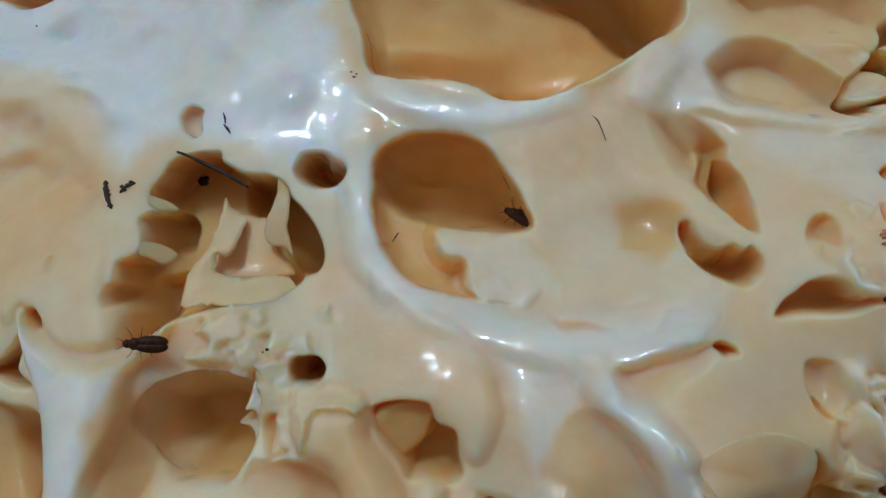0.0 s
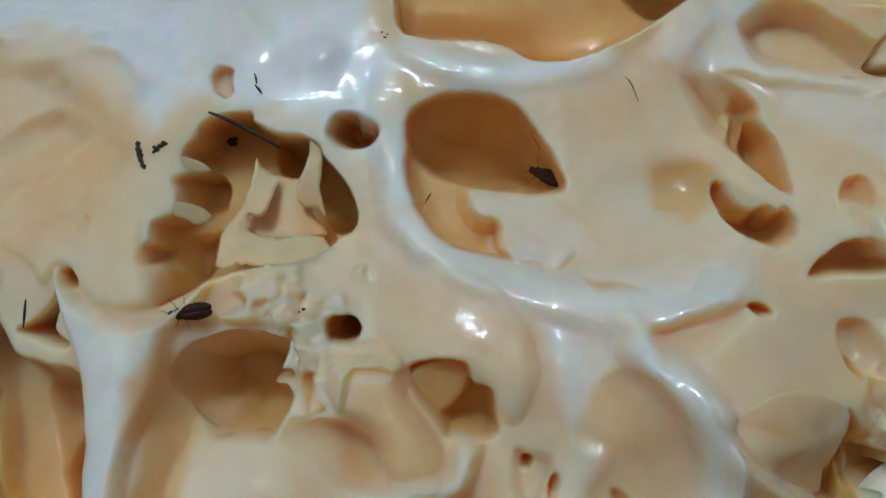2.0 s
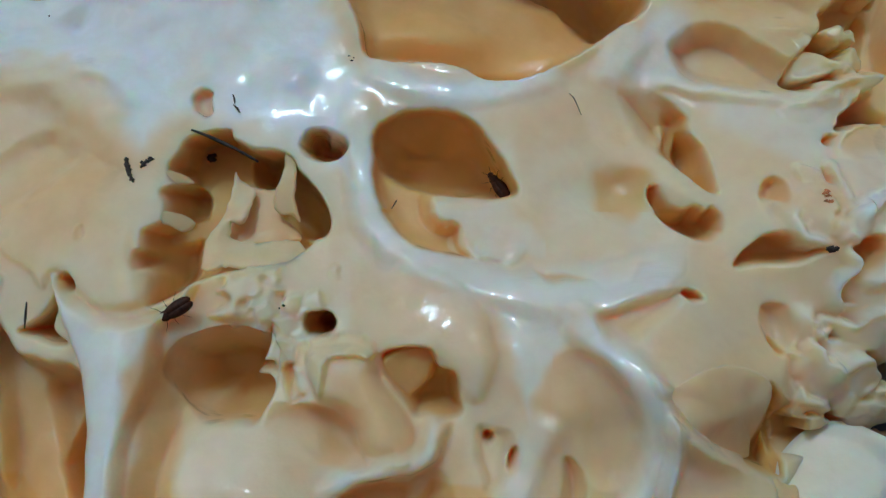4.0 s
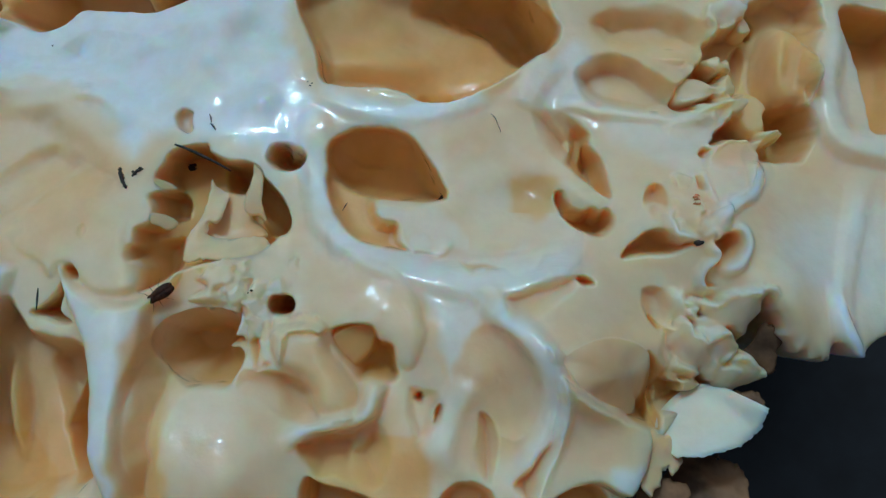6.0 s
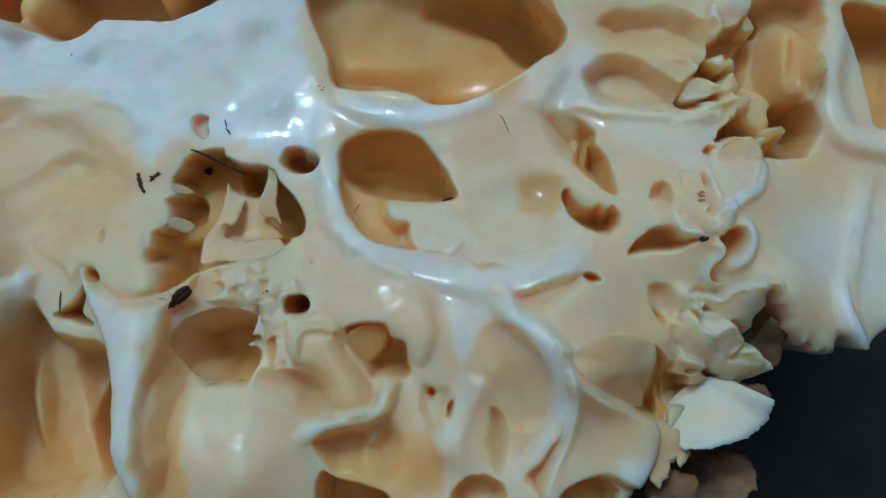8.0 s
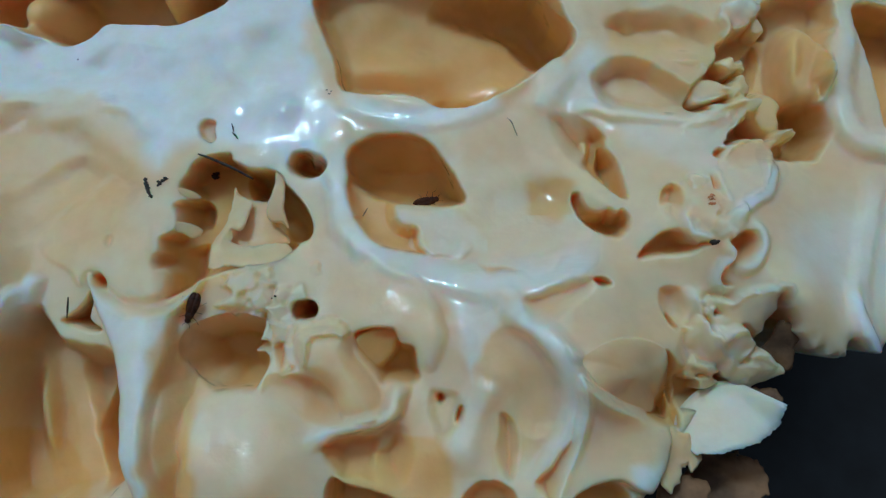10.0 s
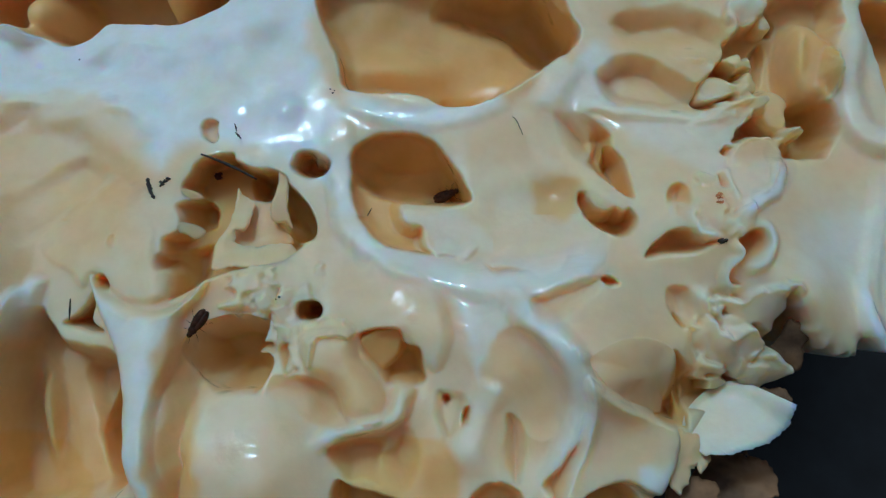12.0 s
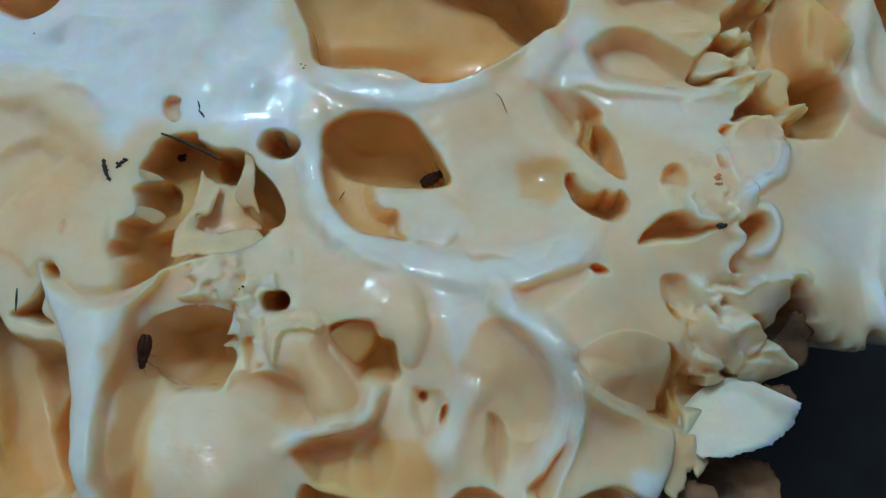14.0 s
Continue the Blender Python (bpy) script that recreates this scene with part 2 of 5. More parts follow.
def tatter(x, y, size, turn, lift, rnd):
    """A small torn scrap, rooted on one side and raised on the other."""
    ring = []
    for k in range(9):
        a = turn + 2 * math.pi * k / 9
        r = size * rnd.uniform(0.65, 1.25) * (1.25 if k in (3, 4, 5, 6) else 0.9)
        ring.append((x + r * math.cos(a), y + r * math.sin(a), 0.25 - lift * (1 - math.cos(a - turn))))
    shelf(ring, 0.1, 0.8, rnd.uniform(0.0, 0.35), rnd.uniform(0.0, 0.2), film=rnd.uniform(0.1, 0.6), jag=0.3)


# large forms
Z += 0.5 * soft_noise(X + 200, Y + 200, 9.0, 11) + 0.28 * soft_noise(X + 200, Y + 200, 3.6, 12) + 0.04 * soft_noise(X + 200, Y + 200, 1.3, 13) + 0.01 * soft_noise(X + 200, Y + 200, 0.6, 14)
RIM[...] = Z
for x, y, rx, ry, height in ((9, -9, 9, 7, 5), (29, 3, 9, 6, 5), (34, -4, 6, 6, 4), (15, -3, 6, 4, 2.5), (-45, 26, 16, 10, -5),
                             (-37, 0, 10, 8, 2.5), (-32, -14, 3.5, 14, 3.0), (40, -11, 8, 6, 2), (29, -17, 9, 6, -4)):
    lobe(x, y, rx, ry, 0, height)
# unseen swelling added out of view on the left to shade the lower left
lobe(-55, -10, 6.5, 13, 0, 13, 1.6)
lobe(-6.1, -6.4, 6.5, 6.0, 0, 1.8, 1.6)
terrace([(-15.2, -3.7), (-11.6, -1.2), (-6.5, -1.1), (-3.0, -3.0), (-1.0, -6.0), (-0.5, -9.2), (-1.7, -12.4), (-3.5, -11.9), (-5.7, -9.0), (-10.0, -9.1), (-14.4, -7.3)], 0.8, 1.5, (1.0, -0.2), 0.08)
lobe(-22.6, -20.5, 9, 7, 0, 3, 1.5)
lobe(17.7, -10.2, 6.5, 3.6, -12, 1.8, 1.2)

# upper left: the far edge of the white shoulder, and the folds behind it
hollow([(-62.9, 29.6), (-56.8, 28.9), (-52.6, 27.7), (-49.1, 26.8), (-46.3, 27.8), (-44.2, 29.6), (-38.0, 29.1), (-34.1, 29.2), (-31.0, 30.2), (-27.4, 32.9), (-33.0, 38.6), (-50.4, 40.6), (-63.3, 37.4)], 20, 2.5, core=0.9)
lobe(-54.6, 32.2, 3.4, 3.6, 20, 13, 1.6)
lobe(-36.2, 34.9, 1.9, 3.2, -20, 15, 2.0)
basin([(-60.3, 17.3), (-54.7, 18.8), (-50.7, 19.0), (-45.5, 17.8), (-39.5, 13.9), (-35.4, 9.3), (-34.5, 6.5), (-39.0, 5.9), (-47.3, 5.9), (-57.6, 6.0)], 2.0, 4.5, 0.22)
lobe(-30.1, 16.3, 2.6, 2.6, 0, -0.35, 1.6)
hollow([(-30.0, 15.2), (-29.3, 16.1), (-28.0, 15.7), (-27.9, 14.7), (-27.5, 13.4), (-28.4, 13.0), (-29.6, 13.7)], 2.2, 0.8, 0.2, core=0.6)
vein([(-58.9, 19.2), (-51.0, 19.9), (-44.7, 19.8), (-38.3, 18.1), (-33.9, 14.2)], 1.6, 0.9)
vein([(-55.3, 27.6), (-48.8, 25.1), (-42.6, 27.8), (-34.7, 26.9), (-27.2, 29.1)], 1.6, 0.8)
lobe(-20.4, 16.9, 2.0, 2.0, 0, 0.5)
lobe(-38.4, 25.2, 4.0, 2.4, 10, 0.9)
lobe(-44.2, 23.5, 1.8, 1.6, 0, -0.8)
lobe(-27.0, 26.8, 3.0, 3.0, 0, 0.9)
lobe(-22.2, 26.2, 1.8, 2.4, 0, -0.7)

skin([(-65.4, 31.9), (-57.2, 33.6), (-35.1, 36.3), (-15.9, 35.6), (-16.0, 26.3), (-13.1, 18.9), (-5.6, 17.8), (5.0, 17.3), (6.3, 15.9), (-1.6, 14.2), (-12.2, 13.6), (-12.5, 6.5), (-15.4, 5.9), (-18.6, 9.2), (-23.3, 10.6), (-30.1, 11.5), (-34.3, 8.9), (-39.1, 13.9), (-45.6, 18.2), (-62.8, 19.2)], 1.0, 3.0)
skin([(11.8, 21.5), (17.4, 25.8), (20.9, 19.3), (19.4, 15.8), (11.0, 16.6)], 0.6, 2.0)
skin([(32.6, 3.6), (39.7, 6.9), (51.1, 7.6), (50.3, -9.3), (41.6, -9.2), (35.6, -5.7), (32.3, -1.7)], 0.5, 6.0)
skin([(-1.5, -3.6), (5.8, -3.6), (6.8, -5.8), (4.4, -9.3), (2.1, -15.2), (0.4, -11.8), (-0.2, -7.2)], 0.7, 1.5)

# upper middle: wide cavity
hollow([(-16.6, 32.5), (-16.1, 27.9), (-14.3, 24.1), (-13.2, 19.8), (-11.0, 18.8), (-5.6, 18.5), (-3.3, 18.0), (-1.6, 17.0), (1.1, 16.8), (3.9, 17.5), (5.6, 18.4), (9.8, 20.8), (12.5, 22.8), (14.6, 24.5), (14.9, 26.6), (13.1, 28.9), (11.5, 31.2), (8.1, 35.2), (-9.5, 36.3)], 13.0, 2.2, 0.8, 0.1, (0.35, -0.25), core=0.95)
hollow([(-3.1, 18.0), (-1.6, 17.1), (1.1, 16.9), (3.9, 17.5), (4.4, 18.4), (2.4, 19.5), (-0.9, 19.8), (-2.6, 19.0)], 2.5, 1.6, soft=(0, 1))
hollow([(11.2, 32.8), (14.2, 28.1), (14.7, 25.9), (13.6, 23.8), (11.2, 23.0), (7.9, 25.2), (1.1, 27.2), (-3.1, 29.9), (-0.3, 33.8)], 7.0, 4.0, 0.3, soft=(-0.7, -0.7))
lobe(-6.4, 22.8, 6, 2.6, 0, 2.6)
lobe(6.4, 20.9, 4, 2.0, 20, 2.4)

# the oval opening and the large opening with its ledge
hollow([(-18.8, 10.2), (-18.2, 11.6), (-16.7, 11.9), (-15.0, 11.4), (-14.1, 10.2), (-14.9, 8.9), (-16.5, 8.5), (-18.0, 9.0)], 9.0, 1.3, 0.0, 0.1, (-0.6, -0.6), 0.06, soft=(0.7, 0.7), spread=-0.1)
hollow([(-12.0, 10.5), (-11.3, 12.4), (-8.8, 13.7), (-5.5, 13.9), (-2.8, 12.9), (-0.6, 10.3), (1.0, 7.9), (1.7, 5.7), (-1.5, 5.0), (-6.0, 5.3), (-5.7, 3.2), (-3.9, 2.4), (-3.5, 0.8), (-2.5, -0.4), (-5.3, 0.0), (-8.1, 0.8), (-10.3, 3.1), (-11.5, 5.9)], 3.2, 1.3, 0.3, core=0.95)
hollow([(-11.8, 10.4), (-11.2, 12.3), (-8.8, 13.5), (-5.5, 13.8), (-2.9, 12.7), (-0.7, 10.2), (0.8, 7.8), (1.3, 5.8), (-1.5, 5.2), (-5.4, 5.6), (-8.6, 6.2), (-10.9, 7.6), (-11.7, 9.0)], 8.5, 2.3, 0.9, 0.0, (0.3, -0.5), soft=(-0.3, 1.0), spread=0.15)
basin([(2.8, -1.3), (5.9, -1.5), (7.3, -2.0), (6.4, -2.5), (4.0, -2.6)], 0.9, 0.7, 0.75)
vein([(-13.0, 16.8), (-13.5, 13.6), (-13.0, 9.2), (-12.4, 5.9), (-11.1, 2.5), (-7.2, -0.2), (-2.7, -1.8), (1.0, -3.1), (4.6, -3.4), (8.8, -2.9), (12.4, -1.7), (14.5, -0.2), (15.3, 1.8), (15.2, 4.5)], 1.7, 1.0, 0.75)
vein([(-15.1, 19.7), (-11.0, 17.3), (-5.6, 15.5), (-0.3, 15.8), (4.4, 17.2), (6.4, 18.4)], 1.4, 0.5, 0.9)
lobe(8.9, -0.7, 6.5, 1.3, 3, -1.1)
skin([(-6.4, 5.3), (-2.2, 5.2), (1.3, 5.0), (4.9, 0.7), (3.3, -1.4), (0.4, -1.1), (-2.6, -0.6), (-3.6, 0.8), (-4.1, 2.3), (-6.0, 3.0)], 0.3, 1.5)

skin([(-9.1, 0.3), (-2.7, -2.0), (4.6, -3.7), (10.4, -3.4), (14.2, -1.1), (15.5, 1.3), (14.7, 2.6), (13.2, 0.1), (9.4, -1.6), (4.6, -2.1), (-1.5, -0.7), (-7.2, 1.1)], 0.85, 1.2)

# left cavity with torn walls
basin([(-53.7, 6.7), (-49.5, 9.4), (-45.3, 12.2), (-41.7, 11.4), (-39.6, 8.6), (-43.3, 3.9), (-50.4, 0.7)], 1.6, 2.4, 0.38)
lobe(-38.6, 3.6, 0.9, 1.8, -10, -0.5)
hollow([(-38.6, 1.8), (-38.0, 2.3), (-37.4, 1.6), (-37.6, 0.7), (-38.3, 0.9)], 0.7, 0.6, core=0.3)


# lower left: fork, slit and smooth bowls
hollow([(-39.4, -2.7), (-38.5, -2.2), (-37.6, -2.9), (-37.8, -3.8), (-38.8, -3.7)], 4, 0.8)
basin([(-49.9, -9.9), (-46.0, -5.3), (-41.6, -9.1), (-37.0, -10.0), (-34.8, -12.6), (-32.9, -23.5), (-39.6, -27.4), (-49.2, -27.3)], 7.0, 2.6, 0.7)
basin([(-42.1, -12.6), (-39.6, -11.4), (-36.2, -12.5), (-35.1, -16.0), (-34.5, -22.9), (-35.8, -24.7), (-38.8, -22.0), (-40.8, -17.4)], 1.8, 1.8, 0.7)
hollow([(-39.3, -19.2), (-38.8, -16.5), (-37.6, -14.5), (-36.1, -15.2), (-35.6, -18.7), (-35.0, -22.1), (-34.5, -23.9), (-36.0, -25.1), (-37.1, -24.7), (-38.5, -22.4)], 8, 1.2, 0.3, 0, (0.2, 0))
hollow([(-56.7, -11.0), (-49.8, -8.1), (-46.6, -10.6), (-43.4, -15.2), (-41.2, -22.2), (-41.7, -28.7), (-53.2, -28.8)], 3.0, 2.4, soft=(0, 0), core=0.7, spread=0.8)
lobe(-45.3, -17.7, 1.0, 4.2, 6, 3.2, 1.5)
vein([(-49.9, -9.9), (-48.7, -7.4), (-48.0, -5.0), (-47.0, -3.4)], 0.9, 2.2)

# lower middle
hollow([(-17.4, -6.4), (-16.9, -5.5), (-15.4, -5.4), (-14.6, -6.4), (-15.3, -7.4), (-16.8, -7.3)], 5, 1.1, 0.3)
hollow([(-12.4, -23.0), (-10.6, -23.7), (-8.3, -24.2), (-5.4, -25.4), (-5.3, -27.7), (-12.2, -27.8), (-12.9, -25.2)], 8, 1.5)
basin([(-2.5, -14.7), (-0.8, -14.1), (0.9, -14.9), (1.6, -17.5), (-0.2, -19.5), (-2.0, -19.2)], 0.8, 1.0, 0.38)
hollow([(-1.6, -15.2), (-1.1, -14.7), (-0.6, -15.1), (-0.8, -15.7), (-1.3, -15.8)], 3, 0.5)
hollow([(0.4, -17.6), (0.6, -16.5), (1.1, -15.8), (1.3, -16.5), (0.9, -17.6), (0.6, -17.9)], 4, 0.6)
hollow([(2.6, -11.7), (3.9, -8.7), (5.9, -7.6), (8.4, -8.5), (10.2, -11.0), (11.1, -14.4), (10.6, -17.3), (8.4, -19.0), (5.6, -17.6), (3.6, -16.3)], 1.5, 3.0, 0.2, soft=(-0.95, -0.2), core=0.25)
basin([(4.9, -16.2), (6.7, -17.3), (7.0, -20.7), (6.1, -23.4), (5.0, -22.9), (4.5, -20.2)], 1.8, 1.2, 0.52)
basin([(8.1, -23.4), (10.1, -21.2), (11.6, -19.0), (12.5, -17.9), (12.5, -19.6), (10.6, -23.4), (9.4, -24.9)], 2.0, 0.9, 0.75)
vein([(4.6, -3.6), (6.0, -5.4), (8.7, -7.8), (10.9, -10.3), (12.0, -13.2), (12.4, -15.9), (11.7, -18.7), (10.0, -21.8), (8.0, -25.5)], 1.35, 1.7, 0.8)
vein([(3.8, -12.7), (3.2, -14.5), (1.8, -16.9), (1.0, -19.7), (0.9, -23.0)], 1.5, 0.7, 0.4)
hollow([(0.9, -25.1), (2.9, -23.3), (5.2, -23.5), (6.6, -25.0), (5.4, -27.6), (2.0, -27.6)], 5, 1.5, core=0.8)
hollow([(11.7, -24.7), (14.0, -23.2), (16.3, -23.3), (17.9, -24.9), (16.6, -27.4), (12.1, -27.5)], 5, 1.5, core=0.9)
terrace([(12.5, -12.2), (15.5, -14.4), (19.2, -16.4), (22.7, -18.3), (22.3, -21.9), (20.7, -24.9), (17.4, -23.4), (15.2, -23.2), (12.3, -24.5), (10.8, -26.0), (9.5, -23.9), (11.6, -20.1), (12.6, -16.2)], 2.6, 0.8)

skin([(24.7, -6.2), (28.2, -5.3), (30.7, -9.4), (29.5, -13.4), (25.9, -12.8)], 0.5, 1.8)
skin([(17.4, -20.7), (21.2, -20.8), (21.4, -23.9), (18.0, -23.3)], 0.6, 1.5)
skin([(27.2, 16.4), (35.1, 12.9), (37.4, 11.6), (33.8, 5.5), (29.5, 3.6), (26.8, 6.8), (20.4, 11.7), (17.4, 15.8)], 0.35, 2.0)

# right of the middle
hollow([(14.9, -3.0), (15.5, -2.7), (16.5, -3.1), (16.8, -3.6), (15.8, -3.8), (15.2, -3.5)], 4, 0.6)
basin([(6.9, -5.3), (9.3, -3.8), (14.0, -2.3), (15.4, -3.5), (12.6, -5.8), (8.5, -7.5)], 1.4, 1.4, 0.38)
hollow([(13.0, -10.6), (15.5, -9.1), (18.7, -8.8), (21.5, -9.8), (22.9, -12.5), (23.2, -17.5), (22.0, -18.0), (19.2, -16.3), (15.5, -14.2), (13.3, -12.0)], 2.8, 1.7, 1.0, 0, (0.1, -0.3), 0.08, soft=(-0.2, 1), core=0.55, spread=0.75)
lobe(17.4, -13.3, 4.2, 3.0, -20, 3.6, 1.4)
hollow([(21.6, -11.2), (22.7, -10.4), (23.9, -13.1), (24.1, -18.2), (23.1, -18.6), (20.0, -17.0), (21.4, -15.5)], 3.5, 1.2)
basin([(23.4, -13.1), (28.5, -12.8), (30.4, -15.0), (28.0, -16.8), (23.6, -17.2)], 1.8, 1.4, 0.75)


# upper right: folded fronds
hollow([(47.9, 29.0), (52.7, 28.7), (57.1, 26.7), (55.0, 15.5), (50.2, 13.2), (48.9, 14.5), (48.8, 19.7), (48.1, 24.0)], 12, 2.4, 0.3)
vein([(47.1, 32.1), (45.6, 24.0), (44.3, 18.3), (45.2, 13.2), (49.3, 11.4), (54.2, 10.8)], 1.7, 1.6, 0.45)
vein([(47.9, 10.2), (44.6, 1.3), (42.2, -7.0), (42.6, -10.4)], 1.2, 0.7)
vein([(14.5, 22.9), (11.7, 19.4), (10.3, 15.9)], 1.8, 0.6, 0.5)
lobe(35.6, -4.6, 5, 3, -30, 1.5)


# left cavity: scalloped walls round three chambers
terrace([(-46.6, 2.6), (-46.1, 0.1), (-42.5, -2.1), (-40.8, -3.8), (-39.5, -2.2), (-37.2, -3.7), (-35.6, -4.9), (-32.4, -5.2), (-30.6, -4.6), (-31.1, -2.1), (-32.6, 0.1), (-33.9, 3.9), (-37.9, 7.2), (-44.5, 5.9)], 1.0, 1.2, (0.2, -1.0), 0.2)
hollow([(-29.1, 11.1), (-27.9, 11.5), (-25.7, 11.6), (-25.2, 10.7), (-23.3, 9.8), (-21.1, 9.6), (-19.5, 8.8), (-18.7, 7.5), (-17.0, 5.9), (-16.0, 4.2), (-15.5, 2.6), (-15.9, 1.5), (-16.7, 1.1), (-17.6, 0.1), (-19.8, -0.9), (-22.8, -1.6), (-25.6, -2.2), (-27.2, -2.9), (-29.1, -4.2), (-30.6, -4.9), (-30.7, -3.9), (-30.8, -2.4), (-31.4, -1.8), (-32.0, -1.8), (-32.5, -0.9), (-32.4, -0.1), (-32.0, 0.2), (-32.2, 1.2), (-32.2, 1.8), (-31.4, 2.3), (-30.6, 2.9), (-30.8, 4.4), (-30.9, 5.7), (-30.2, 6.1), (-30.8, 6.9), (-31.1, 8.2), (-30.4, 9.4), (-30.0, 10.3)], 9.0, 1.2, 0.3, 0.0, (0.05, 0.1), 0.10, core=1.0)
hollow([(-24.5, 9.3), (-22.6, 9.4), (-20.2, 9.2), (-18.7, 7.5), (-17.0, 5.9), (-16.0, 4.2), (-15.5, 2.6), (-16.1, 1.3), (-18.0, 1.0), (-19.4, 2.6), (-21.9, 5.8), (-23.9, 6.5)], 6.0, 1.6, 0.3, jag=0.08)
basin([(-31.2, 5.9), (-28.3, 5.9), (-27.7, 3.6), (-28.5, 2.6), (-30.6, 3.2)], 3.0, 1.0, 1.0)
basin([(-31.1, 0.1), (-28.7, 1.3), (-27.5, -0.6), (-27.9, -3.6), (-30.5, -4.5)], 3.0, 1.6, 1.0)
# torn ledge under the cavity
terrace([(-25.5, -2.1), (-24.1, -1.3), (-21.6, -0.9), (-17.9, -0.6), (-16.7, 0.1), (-15.1, 0.7), (-14.0, -2.4), (-15.1, -4.6), (-17.2, -4.9), (-18.4, -5.5), (-20.3, -6.4), (-21.8, -6.5), (-23.7, -6.1), (-25.5, -5.9), (-25.6, -5.5), (-24.6, -5.1), (-23.9, -4.6), (-24.2, -4.0), (-25.1, -3.7), (-24.7, -2.9)], 1.0, 0.8, (-0.6, -0.6), 0.15)
basin([(-22.8, -2.7), (-20.6, -2.3), (-18.6, -3.7), (-19.3, -5.8), (-21.5, -6.1), (-22.8, -4.6)], 0.9, 1.2, 0.0)
hollow([(-20.9, -6.6), (-19.3, -5.5), (-18.6, -5.2), (-18.9, -5.9), (-19.8, -6.6), (-19.3, -8.2), (-17.4, -8.5), (-16.5, -9.7), (-16.8, -12.6), (-18.3, -12.6), (-19.2, -9.7)], 1.8, 0.9, jag=0.2, core=0.8)
hollow([(-39.2, -3.7), (-39.3, -5.5), (-39.4, -7.2), (-37.9, -8.3), (-39.1, -8.5), (-40.7, -8.0), (-42.6, -7.3), (-41.4, -6.5), (-40.2, -5.2)], 8.0, 0.9, 0.2, 0, (0, 0), 0.08)
# white fork with soft flanks
terrace([(-40.0, -2.4), (-38.4, -3.4), (-36.3, -4.9), (-33.3, -6.0), (-30.4, -5.6), (-28.4, -4.1), (-27.1, -2.5), (-26.8, -3.0), (-27.7, -4.9), (-29.1, -6.5), (-29.2, -8.1), (-29.1, -9.6), (-29.7, -12.5), (-30.6, -15.2), (-30.6, -18.3), (-30.0, -22.2), (-27.7, -26.3), (-31.0, -25.5), (-32.8, -22.9), (-34.4, -18.7), (-34.6, -14.8), (-35.4, -12.0), (-36.7, -9.1), (-38.4, -6.4)], 2.2, 1.0, None, 0.1)
skin([(-40.0, -2.4), (-38.4, -3.4), (-36.3, -4.9), (-33.3, -6.0), (-30.4, -5.6), (-28.4, -4.1), (-27.1, -2.5), (-26.8, -3.0), (-27.7, -4.9), (-29.1, -6.5), (-29.2, -8.1), (-29.1, -9.6), (-29.7, -12.5), (-30.6, -15.2), (-30.6, -18.3), (-30.0, -22.2), (-27.7, -26.3), (-31.0, -25.5), (-32.8, -22.9), (-34.4, -18.7), (-34.6, -14.8), (-35.4, -12.0), (-36.7, -9.1), (-38.4, -6.4)], 0.75, 1.6)
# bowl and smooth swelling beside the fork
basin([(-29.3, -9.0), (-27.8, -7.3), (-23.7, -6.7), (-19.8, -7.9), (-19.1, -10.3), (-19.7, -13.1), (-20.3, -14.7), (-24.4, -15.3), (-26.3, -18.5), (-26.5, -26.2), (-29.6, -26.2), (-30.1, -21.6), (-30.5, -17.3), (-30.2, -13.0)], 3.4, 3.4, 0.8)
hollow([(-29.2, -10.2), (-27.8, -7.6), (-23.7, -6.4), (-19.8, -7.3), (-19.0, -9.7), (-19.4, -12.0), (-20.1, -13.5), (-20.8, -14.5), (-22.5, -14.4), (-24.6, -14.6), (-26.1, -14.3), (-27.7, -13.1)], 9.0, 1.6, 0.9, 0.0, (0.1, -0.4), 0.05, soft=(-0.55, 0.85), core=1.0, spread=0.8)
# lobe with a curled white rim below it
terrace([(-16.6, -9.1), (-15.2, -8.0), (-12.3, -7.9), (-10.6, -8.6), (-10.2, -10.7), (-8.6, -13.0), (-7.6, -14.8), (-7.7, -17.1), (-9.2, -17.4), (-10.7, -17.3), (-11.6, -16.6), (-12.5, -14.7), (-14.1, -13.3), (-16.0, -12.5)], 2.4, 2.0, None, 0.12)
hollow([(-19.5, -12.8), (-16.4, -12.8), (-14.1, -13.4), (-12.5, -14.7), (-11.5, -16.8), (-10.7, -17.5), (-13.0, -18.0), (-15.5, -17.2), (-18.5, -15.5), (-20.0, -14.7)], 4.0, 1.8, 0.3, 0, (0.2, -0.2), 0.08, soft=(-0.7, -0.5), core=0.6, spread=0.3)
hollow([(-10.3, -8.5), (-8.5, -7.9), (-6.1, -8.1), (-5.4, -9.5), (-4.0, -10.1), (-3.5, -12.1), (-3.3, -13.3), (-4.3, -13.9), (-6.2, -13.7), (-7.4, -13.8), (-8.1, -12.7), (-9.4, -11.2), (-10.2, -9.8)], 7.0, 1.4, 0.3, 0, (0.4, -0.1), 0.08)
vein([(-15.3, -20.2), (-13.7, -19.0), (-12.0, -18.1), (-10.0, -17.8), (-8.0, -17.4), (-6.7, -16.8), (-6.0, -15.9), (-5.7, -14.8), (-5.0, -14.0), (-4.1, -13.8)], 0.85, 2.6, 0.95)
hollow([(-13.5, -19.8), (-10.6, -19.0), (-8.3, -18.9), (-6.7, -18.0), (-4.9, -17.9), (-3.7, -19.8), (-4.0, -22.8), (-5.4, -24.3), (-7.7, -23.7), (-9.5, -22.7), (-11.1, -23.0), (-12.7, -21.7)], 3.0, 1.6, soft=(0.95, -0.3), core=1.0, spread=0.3)
